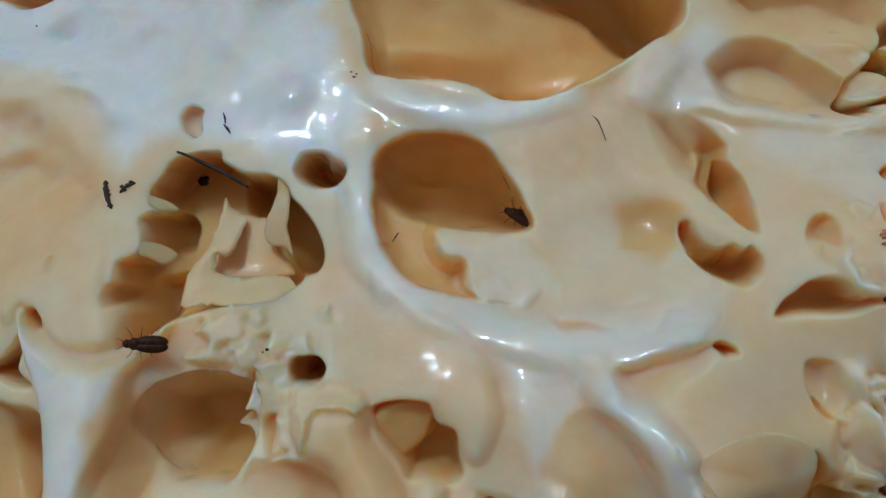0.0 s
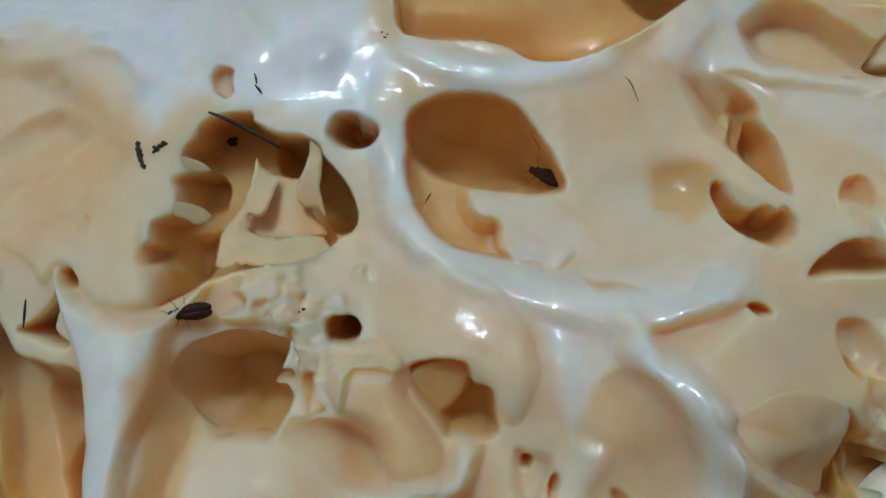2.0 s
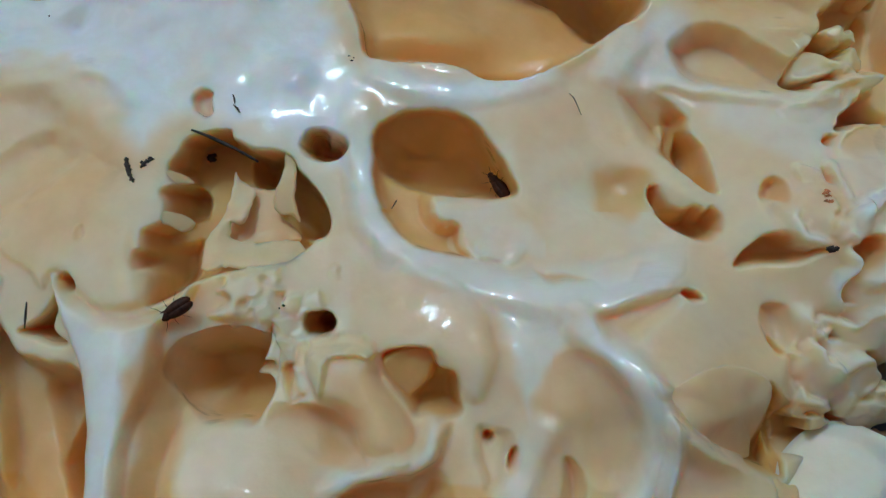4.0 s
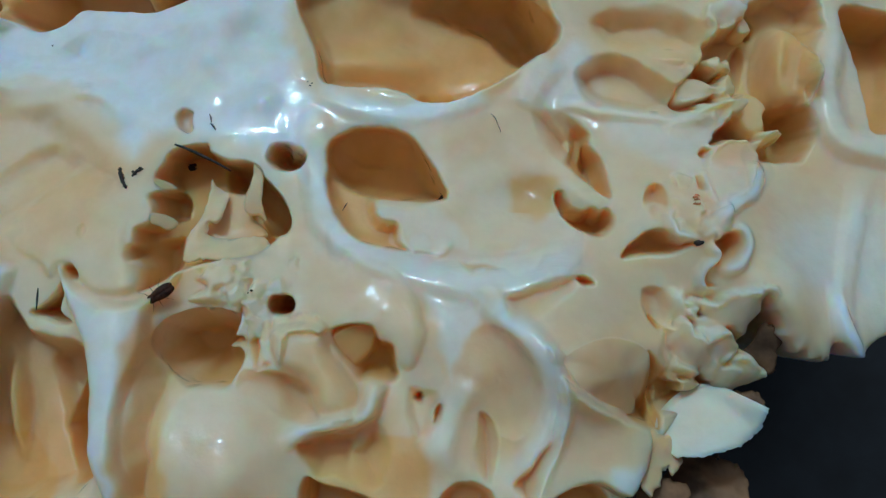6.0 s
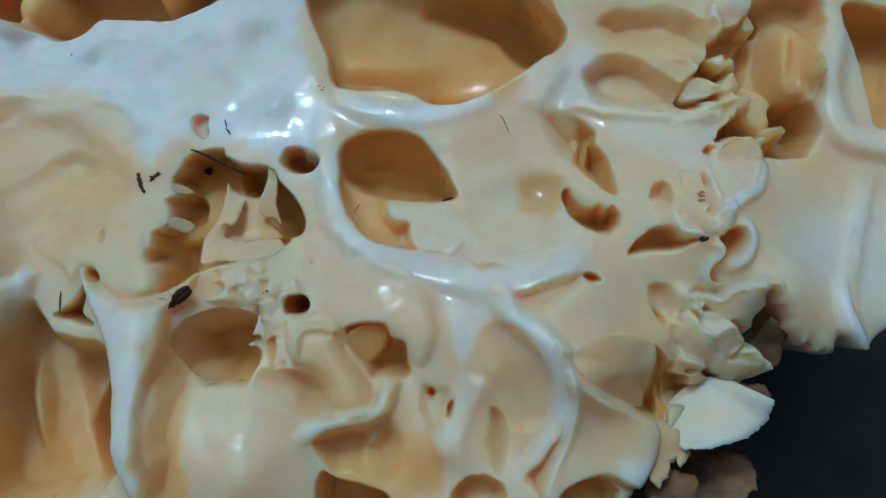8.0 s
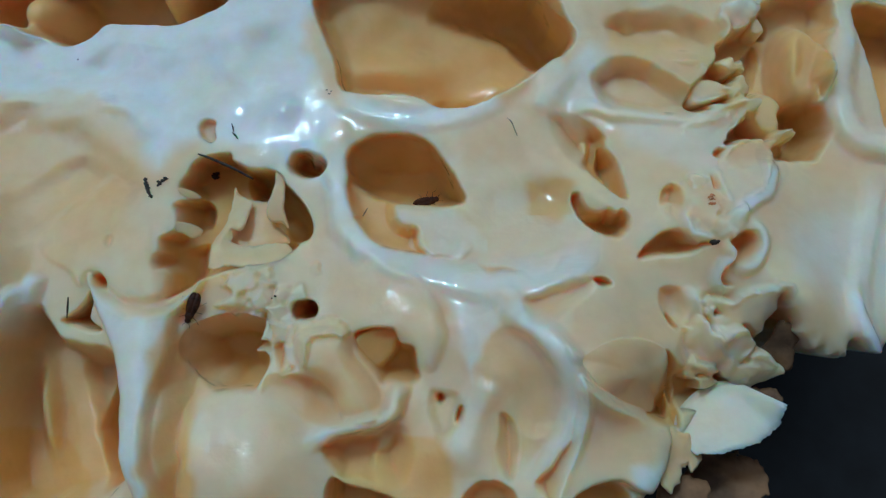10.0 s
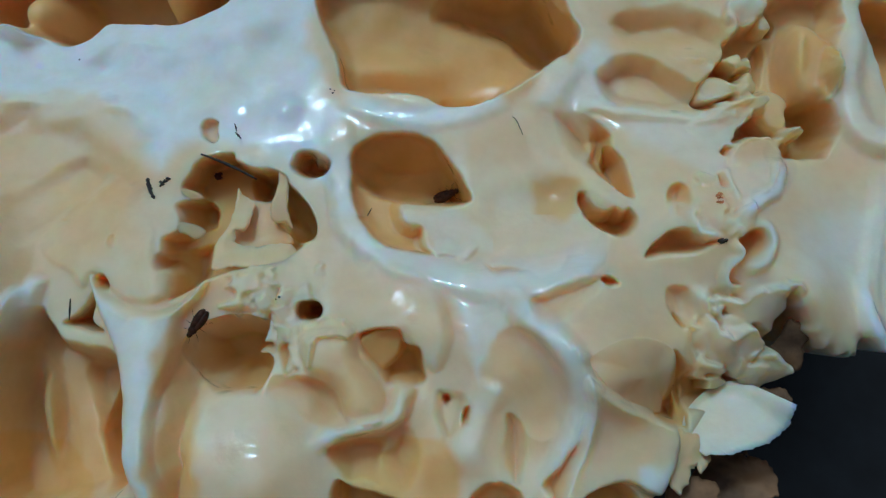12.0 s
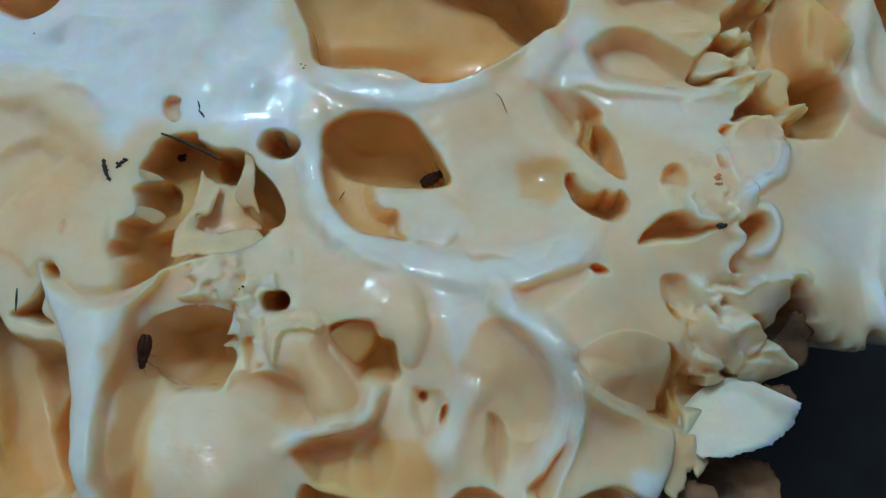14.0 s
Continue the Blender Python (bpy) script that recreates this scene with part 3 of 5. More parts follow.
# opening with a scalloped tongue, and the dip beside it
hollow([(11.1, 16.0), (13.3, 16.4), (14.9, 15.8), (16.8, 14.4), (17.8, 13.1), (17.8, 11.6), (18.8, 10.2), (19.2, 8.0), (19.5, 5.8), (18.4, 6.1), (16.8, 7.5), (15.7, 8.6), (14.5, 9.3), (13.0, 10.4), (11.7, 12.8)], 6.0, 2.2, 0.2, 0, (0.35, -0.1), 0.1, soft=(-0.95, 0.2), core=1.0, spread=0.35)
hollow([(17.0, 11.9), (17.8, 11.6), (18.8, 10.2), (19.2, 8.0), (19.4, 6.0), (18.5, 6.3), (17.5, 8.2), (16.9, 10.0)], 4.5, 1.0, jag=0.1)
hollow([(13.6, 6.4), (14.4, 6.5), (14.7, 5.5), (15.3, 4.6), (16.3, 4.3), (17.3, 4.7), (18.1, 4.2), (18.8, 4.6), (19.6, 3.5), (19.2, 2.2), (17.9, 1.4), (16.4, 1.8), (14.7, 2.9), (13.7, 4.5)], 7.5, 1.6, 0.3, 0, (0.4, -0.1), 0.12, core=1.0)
lobe(16.2, 6.0, 2.2, 1.0, -35, 0.7, 1.2)
lobe(11.0, 6.0, 3.2, 2.8, 0, -1.4, 1.0)
shade_patch([(7.8, 7.9), (9.7, 8.8), (12.9, 9.0), (14.5, 7.8), (14.3, 5.4), (13.2, 3.3), (10.7, 2.7), (8.1, 3.9)], 0.9, 1.4)
hollow([(28.4, 8.6), (29.4, 7.3), (29.9, 4.7), (28.8, 2.5), (27.8, 2.3), (29.0, 4.6), (28.3, 6.1)], 2.6, 0.9, jag=0.1, core=0.7)
# holes and folds of the right side
hollow([(20.0, -0.9), (20.4, 0.1), (21.6, 1.3), (22.7, 2.1), (24.1, 2.3), (25.1, 1.7), (26.2, 1.2), (27.4, 0.9), (26.5, 0.4), (24.9, -0.4), (22.7, -0.5)], 6.0, 1.3, 0.3, 0.1, (0.5, 0), 0.06)
hollow([(22.5, 4.0), (22.6, 5.9), (23.3, 7.0), (24.4, 7.3), (25.1, 6.5), (25.0, 4.9), (24.2, 3.1), (23.1, 3.0)], 3.0, 1.6, jag=0.06, soft=(-0.2, -1), core=0.6)
hollow([(28.8, 0.9), (29.8, 1.7), (30.9, 2.1), (31.5, 1.7), (31.5, 0.5), (30.8, -0.6), (29.4, -1.5), (28.6, -2.0), (28.4, -3.0), (29.3, -3.6), (28.3, -3.7), (27.8, -3.0), (28.0, -2.0), (28.9, -1.1), (29.2, -0.2)], 4.5, 1.0, 0.2, 0, (0, 0), 0.05, core=0.85)
vein([(28.1, 0.9), (28.8, 0.2), (29.0, -0.8), (28.1, -1.6), (27.6, -2.8), (27.9, -3.8), (29.3, -4.2)], 0.55, 1.6, 0.45)
vein([(30.3, 2.3), (31.8, 2.3), (31.9, 0.6), (31.1, -1.0), (30.1, -1.9), (29.2, -2.5)], 0.6, 1.4, 0.5)
# upper right: troughs between folded fronds
basin([(16.1, 20.5), (18.2, 22.7), (21.6, 23.3), (25.0, 21.7), (27.8, 19.6), (29.8, 16.8), (27.8, 15.1), (24.4, 15.1), (20.6, 15.6), (17.4, 17.2)], 3.8, 2.4, 0.6)
basin([(18.2, 27.4), (22.4, 29.6), (27.8, 29.6), (31.5, 27.8), (32.9, 24.5), (31.4, 22.4), (27.6, 22.5), (23.9, 23.2), (20.0, 24.4)], 3.0, 3.4, 0.55)
hollow([(31.1, 22.1), (31.8, 24.5), (33.8, 26.2), (35.7, 27.1), (36.7, 29.2), (41.9, 31.4), (45.8, 29.8), (43.6, 22.0), (42.3, 16.6), (42.9, 14.2), (42.4, 11.9), (40.8, 10.4), (38.8, 10.0), (36.0, 10.2), (35.8, 11.3), (32.7, 11.3), (31.9, 11.8), (31.1, 12.3), (32.4, 14.0), (33.2, 15.5), (34.3, 16.7), (33.6, 17.1), (31.4, 16.6), (28.8, 15.8), (27.8, 17.0), (27.9, 19.1), (29.2, 20.0), (30.1, 21.2)], 7.5, 1.6, 0.2, 0, (0.0, -0.1), 0.3, core=0.85)
hollow([(37.9, 16.1), (40.0, 17.0), (42.5, 16.5), (42.9, 14.2), (42.4, 11.9), (40.8, 10.4), (38.8, 10.0), (36.0, 10.2), (36.3, 11.5), (39.1, 12.4), (37.9, 14.3)], 4.5, 1.6, 0.3, 0, (0.2, 0), 0.06, core=1.0)
hollow([(35.5, 23.0), (36.5, 24.5), (37.5, 24.8), (37.6, 22.6), (36.6, 19.2), (34.7, 19.1), (33.9, 18.5)], 2.5, 1.2, core=0.9)
hollow([(36.6, 28.2), (37.4, 29.2), (38.4, 28.5), (39.1, 27.0), (38.5, 25.7), (37.4, 26.3)], 4.0, 0.9)
hollow([(29.3, 10.9), (30.2, 11.6), (31.2, 11.5), (31.6, 10.7), (30.6, 10.1), (29.7, 10.3)], 3.0, 0.7, core=0.9)
vein([(13.6, 16.6), (16.2, 16.9), (19.0, 16.0), (23.9, 15.5), (28.7, 15.2), (33.8, 16.9)], 0.9, 0.7, 0.35)
vein([(35.1, 10.4), (35.0, 8.7), (34.0, 6.5), (31.9, 5.3), (30.1, 4.1), (28.9, 2.7)], 0.8, 1.4, 0.95)
basin([(24.9, -3.5), (27.1, -3.8), (30.0, -3.4), (33.5, -3.9), (34.2, -9.2), (34.8, -12.8), (31.9, -15.4), (28.1, -15.0), (23.5, -11.8), (24.3, -7.1)], 2.2, 2.6, 0.5)
# lower right: a valley behind the outermost fronds
basin([(22.5, -10.6), (24.5, -11.7), (28.1, -12.4), (30.3, -14.9), (27.5, -16.8), (23.7, -17.3), (22.7, -14.8)], 2.4, 1.8, 0.9)
hollow([(22.0, -4.5), (22.9, -3.7), (24.2, -4.0), (24.9, -5.6), (24.8, -7.1), (23.6, -8.0), (22.2, -6.8)], 2.0, 1.4, core=0.4)
hollow([(22.5, -6.6), (23.5, -7.4), (23.9, -8.1), (23.3, -8.2), (22.7, -7.6)], 2.5, 0.5)
basin([(26.3, -4.4), (28.2, -4.7), (30.0, -6.1), (31.5, -7.4), (29.6, -8.7), (27.2, -7.6)], 1.8, 1.2, 0.7)
vein([(25.1, -3.5), (25.7, -5.3), (26.5, -7.6), (27.4, -9.9), (28.2, -12.0)], 0.8, 1.3, 0.5)
basin([(25.5, -7.6), (26.9, -8.8), (27.1, -11.7), (25.5, -11.8), (24.2, -10.0)], 1.0, 0.8, 0.35)
basin([(28.3, -8.2), (30.6, -8.4), (31.4, -10.1), (29.6, -11.7), (28.3, -10.5)], 1.0, 0.8, 0.4)
terrace([(-6.1, 5.1), (-2.2, 4.9), (1.3, 4.8), (4.6, 0.7), (3.2, -1.2), (0.4, -0.9), (-2.4, -0.4), (-3.5, 0.9), (-3.9, 2.4), (-5.7, 3.1)], 1.0, 0.6, (-0.8, -0.2), 0.12)

# thin ruffled edges of the fronds
for line in ([(32.2, 28.3), (33.1, 26.5), (32.5, 25.2), (34.1, 26.0), (35.7, 27.1)], [(27.6, 18.1), (28.8, 17.2), (30.3, 17.5), (32.1, 17.8), (33.9, 19.1)],
             [(29.3, 15.5), (32.0, 16.7), (34.5, 17.1), (33.0, 15.1), (32.5, 14.0), (30.9, 12.5)], [(29.8, 9.5), (30.8, 11.2), (32.9, 12.5), (35.7, 12.8), (38.3, 13.6), (39.9, 12.9)],
             [(25.2, 5.2), (24.8, 3.3), (25.3, 1.9), (26.3, 1.7), (27.6, 1.1)], [(28.9, 9.5), (29.2, 6.8), (29.7, 4.6)],
             [(25.2, -3.5), (26.0, -5.6), (26.9, -7.9), (28.1, -9.3), (29.6, -8.3), (31.6, -8.6)], [(24.3, -9.4), (25.1, -11.7), (26.9, -12.2), (28.6, -13.6)],
             [(29.6, -11.7), (31.2, -10.7), (32.8, -11.2), (34.5, -12.5)], [(27.1, -4.7), (28.9, -5.4), (30.1, -4.3), (32.3, -3.9), (33.3, -4.5)]):
    vein(line, 0.38, 0.7, 0.4)

vein([(-48.3, -10.1), (-47.4, -7.4), (-46.8, -5.0), (-46.2, -3.2), (-45.8, -1.8)], 1.0, 1.6, 1.0)
# soft lumps on the white shoulder
for x, y, rx, ry, height in ((-34.2, 24.8, 2.6, 1.6, 0.9), (-26.6, 22.6, 2.2, 1.8, 0.9), (-40.9, 26.3, 2.0, 1.4, 0.8), (-22.0, 25.9, 2.0, 2.0, -0.8),
                             (-19.4, 17.2, 1.4, 1.4, 0.6), (-48.3, 22.3, 3.0, 1.2, 0.7), (-44.5, 23.6, 1.2, 1.0, -0.7), (-17.4, 23.0, 1.6, 1.4, -0.5),
                             (-43.9, 17.4, 5.0, 1.3, 0.9), (-24.5, 16.2, 1.5, 1.2, -0.4), (-35.9, 13.5, 2.0, 1.2, -0.6)):
    lobe(x, y, rx, ry, 12, height)
# films of water on the skin
vein([(42.1, -2.3), (41.6, -5.8), (42.1, -8.1), (43.3, -10.4), (43.9, -12.1)], 0.9, 1.2, 1.0)
wet([(41.2, -4.7), (42.6, -5.3), (44.3, -10.4), (42.6, -10.7)], 0.8, 0.6)
wet([(-34.3, 12.1), (-31.4, 15.3), (-27.7, 19.3), (-22.1, 20.6), (-16.6, 21.9), (-13.0, 18.5), (-7.0, 18.5), (-1.6, 17.0), (6.4, 18.3), (4.3, 15.9), (-1.6, 14.2), (-8.2, 13.9), (-12.1, 11.9), (-11.8, 6.5), (-13.4, 5.8), (-15.9, 7.9), (-20.0, 10.6), (-24.0, 11.0), (-26.2, 12.3), (-30.1, 11.3)], 1.0, 2.0)
wet([(-12.6, 3.6), (-10.3, 1.6), (-5.3, 0.4), (1.0, -0.9), (7.1, -1.8), (11.7, -0.9), (14.0, 1.0), (14.7, 3.5), (16.4, 3.0), (16.2, -0.2), (13.0, -3.5), (7.1, -4.9), (4.5, -6.2), (1.0, -6.2), (-1.7, -4.5), (-5.1, -2.1), (-10.9, -0.9)], 1.0, 0.7)
wet([(4.6, -3.0), (6.7, -5.4), (10.0, -8.2), (11.8, -11.1), (12.6, -14.3), (12.3, -18.1), (10.2, -21.1), (10.7, -18.3), (11.0, -14.9), (9.8, -11.7), (7.8, -9.4), (4.8, -7.0)], 1.0, 0.7)
wet([(12.4, 20.7), (14.7, 25.2), (16.5, 22.3), (15.0, 18.0), (19.4, 16.5), (18.6, 13.4), (15.5, 16.2), (12.3, 16.6)], 0.8, 1.5)
wet([(34.2, 11.5), (37.1, 10.5), (35.5, 6.5), (31.4, 4.2), (28.6, 2.7), (29.4, 4.6), (32.7, 7.1)], 1.0, 0.6)
wet([(-13.6, -18.8), (-10.7, -17.9), (-7.7, -17.5), (-5.6, -15.4), (-5.0, -15.9), (-6.0, -17.5), (-9.5, -19.0), (-13.0, -19.6)], 0.6, 0.8)
wet([(-0.2, -7.1), (2.1, -8.2), (3.3, -12.8), (2.1, -16.2), (0.3, -20.6), (-0.8, -23.0), (0.3, -17.4), (0.9, -12.9)], 0.5, 1.0)
wet([(17.2, -21.3), (20.1, -21.4), (20.3, -23.8), (18.5, -24.4)], 0.8, 1.5)
wet([(42.6, 19.1), (45.2, 14.0), (49.3, 13.1), (45.1, 11.4), (43.2, 13.5)], 0.7, 1.5)
wet([(26.4, -7.0), (29.1, -8.7), (28.6, -10.8), (26.9, -9.4)], 0.7, 1.0)
# torn flaps of the left cavity
shelf([(-15.5, 1.1, 0.1), (-16.2, 1.3, 0.4), (-18.2, 1.1, 1.4), (-17.4, 0.8, 1.2), (-16.7, 0.3, 0.8), (-17.8, -0.2, 0.9), (-18.5, -1.0, 0.8), (-17.3, -1.1, 0.2), (-15.3, -0.3, -0.2)], 0.2, 1.0, 0.25, 0.05)
shelf([(-24.1, -2.3, -0.6), (-22.3, -1.7, -0.8), (-20.8, -1.8, -0.8), (-21.2, -3.6, -1.0), (-22.6, -4.5, -0.9), (-23.2, -6.1, -0.8), (-25.4, -5.9, -0.4), (-25.7, -5.4, -0.3), (-24.4, -5.0, -0.5), (-23.7, -4.5, -0.6), (-24.2, -3.9, -0.5), (-25.2, -3.6, -0.2), (-24.6, -2.9, -0.4)], 0.3, 1.2, 0.30, 0.10, jag=0.25)
# tatters over the bowl
shelf([(-19.5, -6.2, -0.4), (-18.5, -7.0, -0.4), (-18.6, -8.8, 0.0), (-19.0, -10.1, 0.4), (-19.7, -10.9, 0.8), (-20.8, -11.0, 1.2), (-21.8, -10.8, 1.6), (-20.2, -9.9, 1.0), (-19.7, -8.9, 0.6), (-20.0, -7.5, 0.2)], 0.3, 1.0, 0.0, 0.3)
shelf([(-17.7, -8.0, -0.6), (-16.8, -8.0, -0.8), (-16.6, -10.2, -0.2), (-17.0, -12.0, 0.4), (-17.3, -12.8, 0.6), (-18.4, -12.8, 0.8), (-18.0, -11.5, 0.4), (-17.9, -9.7, -0.2)], 0.3, 1.0, 0.0, 0.35)
# amber of light through the flap, given as colour
shelf([(-10.6, -9.6, 1.0), (-8.6, -8.3, 1.2), (-5.9, -8.3, 1.6), (-5.9, -9.9, 2.2), (-6.3, -11.1, 2.8), (-7.3, -12.2, 3.0), (-8.3, -12.6, 2.6), (-9.3, -11.5, 1.6)], 0.3, 1.0, 0.0, 1.0)
shelf([(-16.8, -8.3, -0.8), (-15.4, -7.4, -1.0), (-13.5, -7.2, -1.2), (-10.8, -7.9, -1.2), (-11.5, -8.8, -1.6), (-14.3, -8.9, -1.6), (-15.5, -11.7, -1.2), (-16.3, -11.8, -0.6)], 0.3, 1.0, 0.05, 0.25, jag=0.3)
# tongue in the forked opening, and the skin that overhangs its side
# ledge of the large opening
shelf([(-6.1, 4.4, 0.5), (-5.4, 5.0, 0.6), (-2.8, 5.1, 0.8), (0.4, 4.8, 0.6), (2.3, 4.2, 0.3), (3.2, 1.9, 0.1), (2.6, 0.1, 0.0), (1.0, -1.3, -0.2), (-1.5, -0.9, -0.2), (-2.9, -0.2, 0.0), (-3.2, 1.6, 0.2), (-4.4, 2.5, 0.4), (-5.6, 2.9, 0.5)], 0.3, 1.6, 0.40, 0.00, film=0.35, jag=0.3)
shelf([(-4.7, 2.7, 2.4), (-3.1, 2.6, 2.0), (-2.9, 0.1, 1.4), (-3.7, -0.4, 1.6), (-4.7, 0.1, 2.2)], 0.2, 0.8, 0.00, 0.60)
# fronds of the upper right
lobe(41.1, 21.6, 2.5, 5.2, -6, 5.6, 4.0)
lobe(36.6, 15.8, 2.4, 2.9, 0, 5.2, 4.0)
lobe(40.0, 22.5, 0.7, 2.4, -10, 0.6, 1.5)
shade_patch([(41.5, 28.4), (45.1, 28.3), (42.5, 19.1), (40.8, 18.5), (40.0, 21.5)], 0.6, 1.5)
shelf([(28.5, 19.9, 1.0), (30.6, 20.1, 0.6), (32.7, 19.2, 0.2), (34.1, 19.4, 0.4), (34.7, 18.9, 0.8), (33.5, 17.8, 1.0), (32.1, 17.8, 0.8), (30.2, 17.1, 0.8), (28.5, 17.1, 1.6), (28.1, 18.4, 1.8)], 0.5, 1.4, 0.35, 0.05)
shelf([(23.2, 22.9, 0.2), (26.3, 22.7, -0.4), (29.0, 22.6, -0.6), (31.0, 21.9, -0.2), (30.2, 21.2, 0.4), (29.6, 20.2, 0.8), (28.2, 19.2, 1.0), (27.0, 20.0, 1.2), (25.1, 21.5, 0.8)], 0.5, 1.4, 0.20, 0.10)
shelf([(24.9, 14.6, 0.2), (28.0, 15.1, -0.4), (30.9, 16.5, -0.8), (33.4, 17.1, -0.6), (34.3, 16.7, 0.0), (33.5, 15.6, 0.4), (33.0, 14.3, 0.6), (31.6, 12.7, 0.8), (28.8, 11.3, 0.3), (26.5, 12.2, 0.2)], 0.5, 1.8, 0.25, 0.05, jag=0.3)
shelf([(31.7, 27.0, -0.6), (32.1, 28.9, -1.0), (34.8, 30.5, -1.2), (36.7, 29.3, -1.0), (36.5, 27.8, -0.4), (34.9, 26.6, 0.2), (33.9, 26.3, 0.2), (32.9, 25.2, 0.6), (32.4, 25.7, 0.2)], 0.4, 1.4, 0.50, 0.00, film=0.5, jag=0.3)
shelf([(36.6, 28.0, 0.6), (37.4, 26.9, 0.8), (37.7, 26.0, 1.2), (36.7, 25.4, 1.4), (35.8, 25.8, 1.0), (36.0, 27.2, 0.6)], 0.3, 0.8, 0.30, 0.10)
shelf([(28.4, 8.8, -0.2), (29.7, 9.7, -0.6), (30.8, 11.3, -0.6), (32.5, 12.5, -0.6), (34.7, 12.8, -0.6), (36.0, 12.9, -0.6), (37.9, 13.5, -0.4), (39.7, 13.4, 0.2), (40.3, 12.8, 0.8), (38.3, 12.3, 0.8), (36.6, 11.8, 0.6), (35.7, 10.3, -0.4), (34.7, 8.3, -0.8), (33.2, 6.4, -0.8), (30.9, 5.3, -0.4), (29.4, 5.5, 0.0), (28.9, 7.1, 0.0)], 0.6, 1.8, 0.30, 0.05, film=0.25, jag=0.3)
shelf([(24.8, 4.6, -0.2), (25.9, 5.8, -0.3), (27.7, 6.1, -0.3), (28.3, 4.5, -0.9), (27.6, 2.4, -0.8), (27.4, 1.2, 0.4), (26.3, 1.7, 0.8), (25.7, 1.4, 1.0), (25.2, 2.1, 0.8), (24.6, 3.1, 0.6)], 0.7, 1.6, 0.15, 0.10, jag=0.3)
shelf([(23.2, 2.8, 0.4), (24.5, 3.7, 0.2), (24.9, 2.5, 1.0), (24.3, 1.8, 1.2), (23.5, 2.0, 1.0)], 0.3, 0.8, 0.00, 0.50)
shelf([(29.2, 4.2, -0.4), (30.8, 5.1, -0.8), (30.9, 3.3, -0.8), (30.3, 2.1, -0.2), (29.3, 0.9, 0.6), (28.6, 0.8, 0.6), (27.7, 2.1, 0.0)], 0.5, 1.2, 0.35, 0.00)
# ruffled fronds at the lower right edge
shelf([(27.1, -4.7, -0.2), (28.1, -4.8, -0.6), (29.3, -5.2, -0.6), (29.9, -4.1, -0.8), (32.2, -3.6, -1.0), (33.4, -4.5, -0.6), (33.2, -6.9, 0.2), (33.7, -8.1, 0.6), (32.3, -8.8, 0.8), (31.2, -8.1, 0.4), (29.7, -7.7, 0.2), (28.2, -6.6, 0.0)], 0.6, 1.8, 0.25, 0.10, jag=0.35)
shelf([(25.3, -7.0, -0.4), (26.4, -7.6, -1.2), (27.3, -8.6, -1.6), (29.4, -7.8, -1.2), (31.2, -8.6, -0.6), (31.9, -9.9, 0.0), (30.9, -10.7, 0.2), (30.2, -12.2, 0.0), (28.8, -13.9, 0.4), (27.8, -12.2, 0.0), (26.1, -12.3, 0.2), (25.0, -11.8, 0.6), (24.4, -9.4, 0.4)], 0.9, 2.0, 0.15, 0.15, film=0.2, jag=0.35)
shelf([(11.3, -9.2, -0.6), (12.2, -9.6, -0.8), (13.2, -10.4, -0.4), (13.6, -11.3, 0.2), (12.8, -11.6, 0.3), (11.6, -11.1, 0.0)], 0.6, 0.8, 0.25, 0.05)
# torn teeth of the right lobe
shelf([(29.3, -13.1, 0.6), (30.4, -11.6, 0.0), (31.3, -10.5, -0.2), (32.9, -11.2, 0.2), (34.2, -11.7, 0.8), (35.2, -12.6, 1.4), (34.7, -13.5, 1.4), (33.2, -14.3, 1.2), (31.7, -14.6, 1.2), (30.3, -14.9, 1.0), (29.2, -14.5, 1.0)], 0.7, 1.6, 0.2, 0.15, jag=0.3)
# torn scraps round the cavities
scraps = random.Random(8)
for (x0, y0), (x1, y1), count in (([(-24.8, -1.8)][0], [(-14.7, -6.4)][0], 16), ([(-21.2, -7.0)][0], [(-13.3, -11.8)][0], 9),
                                  ([(25.5, 8.8)][0], [(29.4, 0.6)][0], 12), ([(28.4, 21.8)][0], [(33.9, 11.5)][0], 12), ([(24.2, -4.1)][0], [(33.4, -14.1)][0], 18)):
    for _ in range(count):
        tatter(scraps.uniform(x0, x1), scraps.uniform(y1, y0), scraps.uniform(0.6, 1.3), scraps.uniform(-2.6, -0.4), scraps.uniform(0.25, 0.7), scraps)
hollow([(-17.2, -5.7), (-16.3, -5.2), (-15.1, -5.3), (-14.5, -6.1), (-15.0, -7.1), (-16.5, -7.3), (-17.1, -6.9)], 6.0, 0.9, 0.2, 0, (0, 0), 0.1)



# broad honey shading painted over dips, fronds and the dim lower left
shade_patch([(-61.4, 18.8), (-46.3, 18.2), (-36.4, 12.8), (-33.6, 5.8), (-31.0, -2.4), (-39.5, -2.4), (-56.0, -5.0)], 0.32, 4.0)
shade_patch([(-52.8, -18.1), (-43.3, -19.7), (-37.6, -24.5), (-38.9, -28.2), (-50.7, -28.4)], 1.0, 2.0)
shade_patch([(17.5, 28.8), (31.1, 29.4), (45.6, 28.4), (43.6, 17.0), (38.3, 9.5), (29.8, 8.8), (30.3, 15.7), (20.8, 17.2)], 0.6, 3.0)
shade_patch([(22.0, -3.5), (29.7, -4.1), (35.0, -6.9), (35.1, -15.3), (30.6, -18.9), (23.5, -17.8), (13.0, -11.5), (16.2, -7.6)], 0.25, 3.0)
shade_patch([(-16.1, -9.7), (-8.8, -7.9), (-2.6, -11.9), (-1.4, -18.7), (-2.5, -25.1), (-10.6, -25.2), (-14.5, -16.6)], 0.5, 3.0)
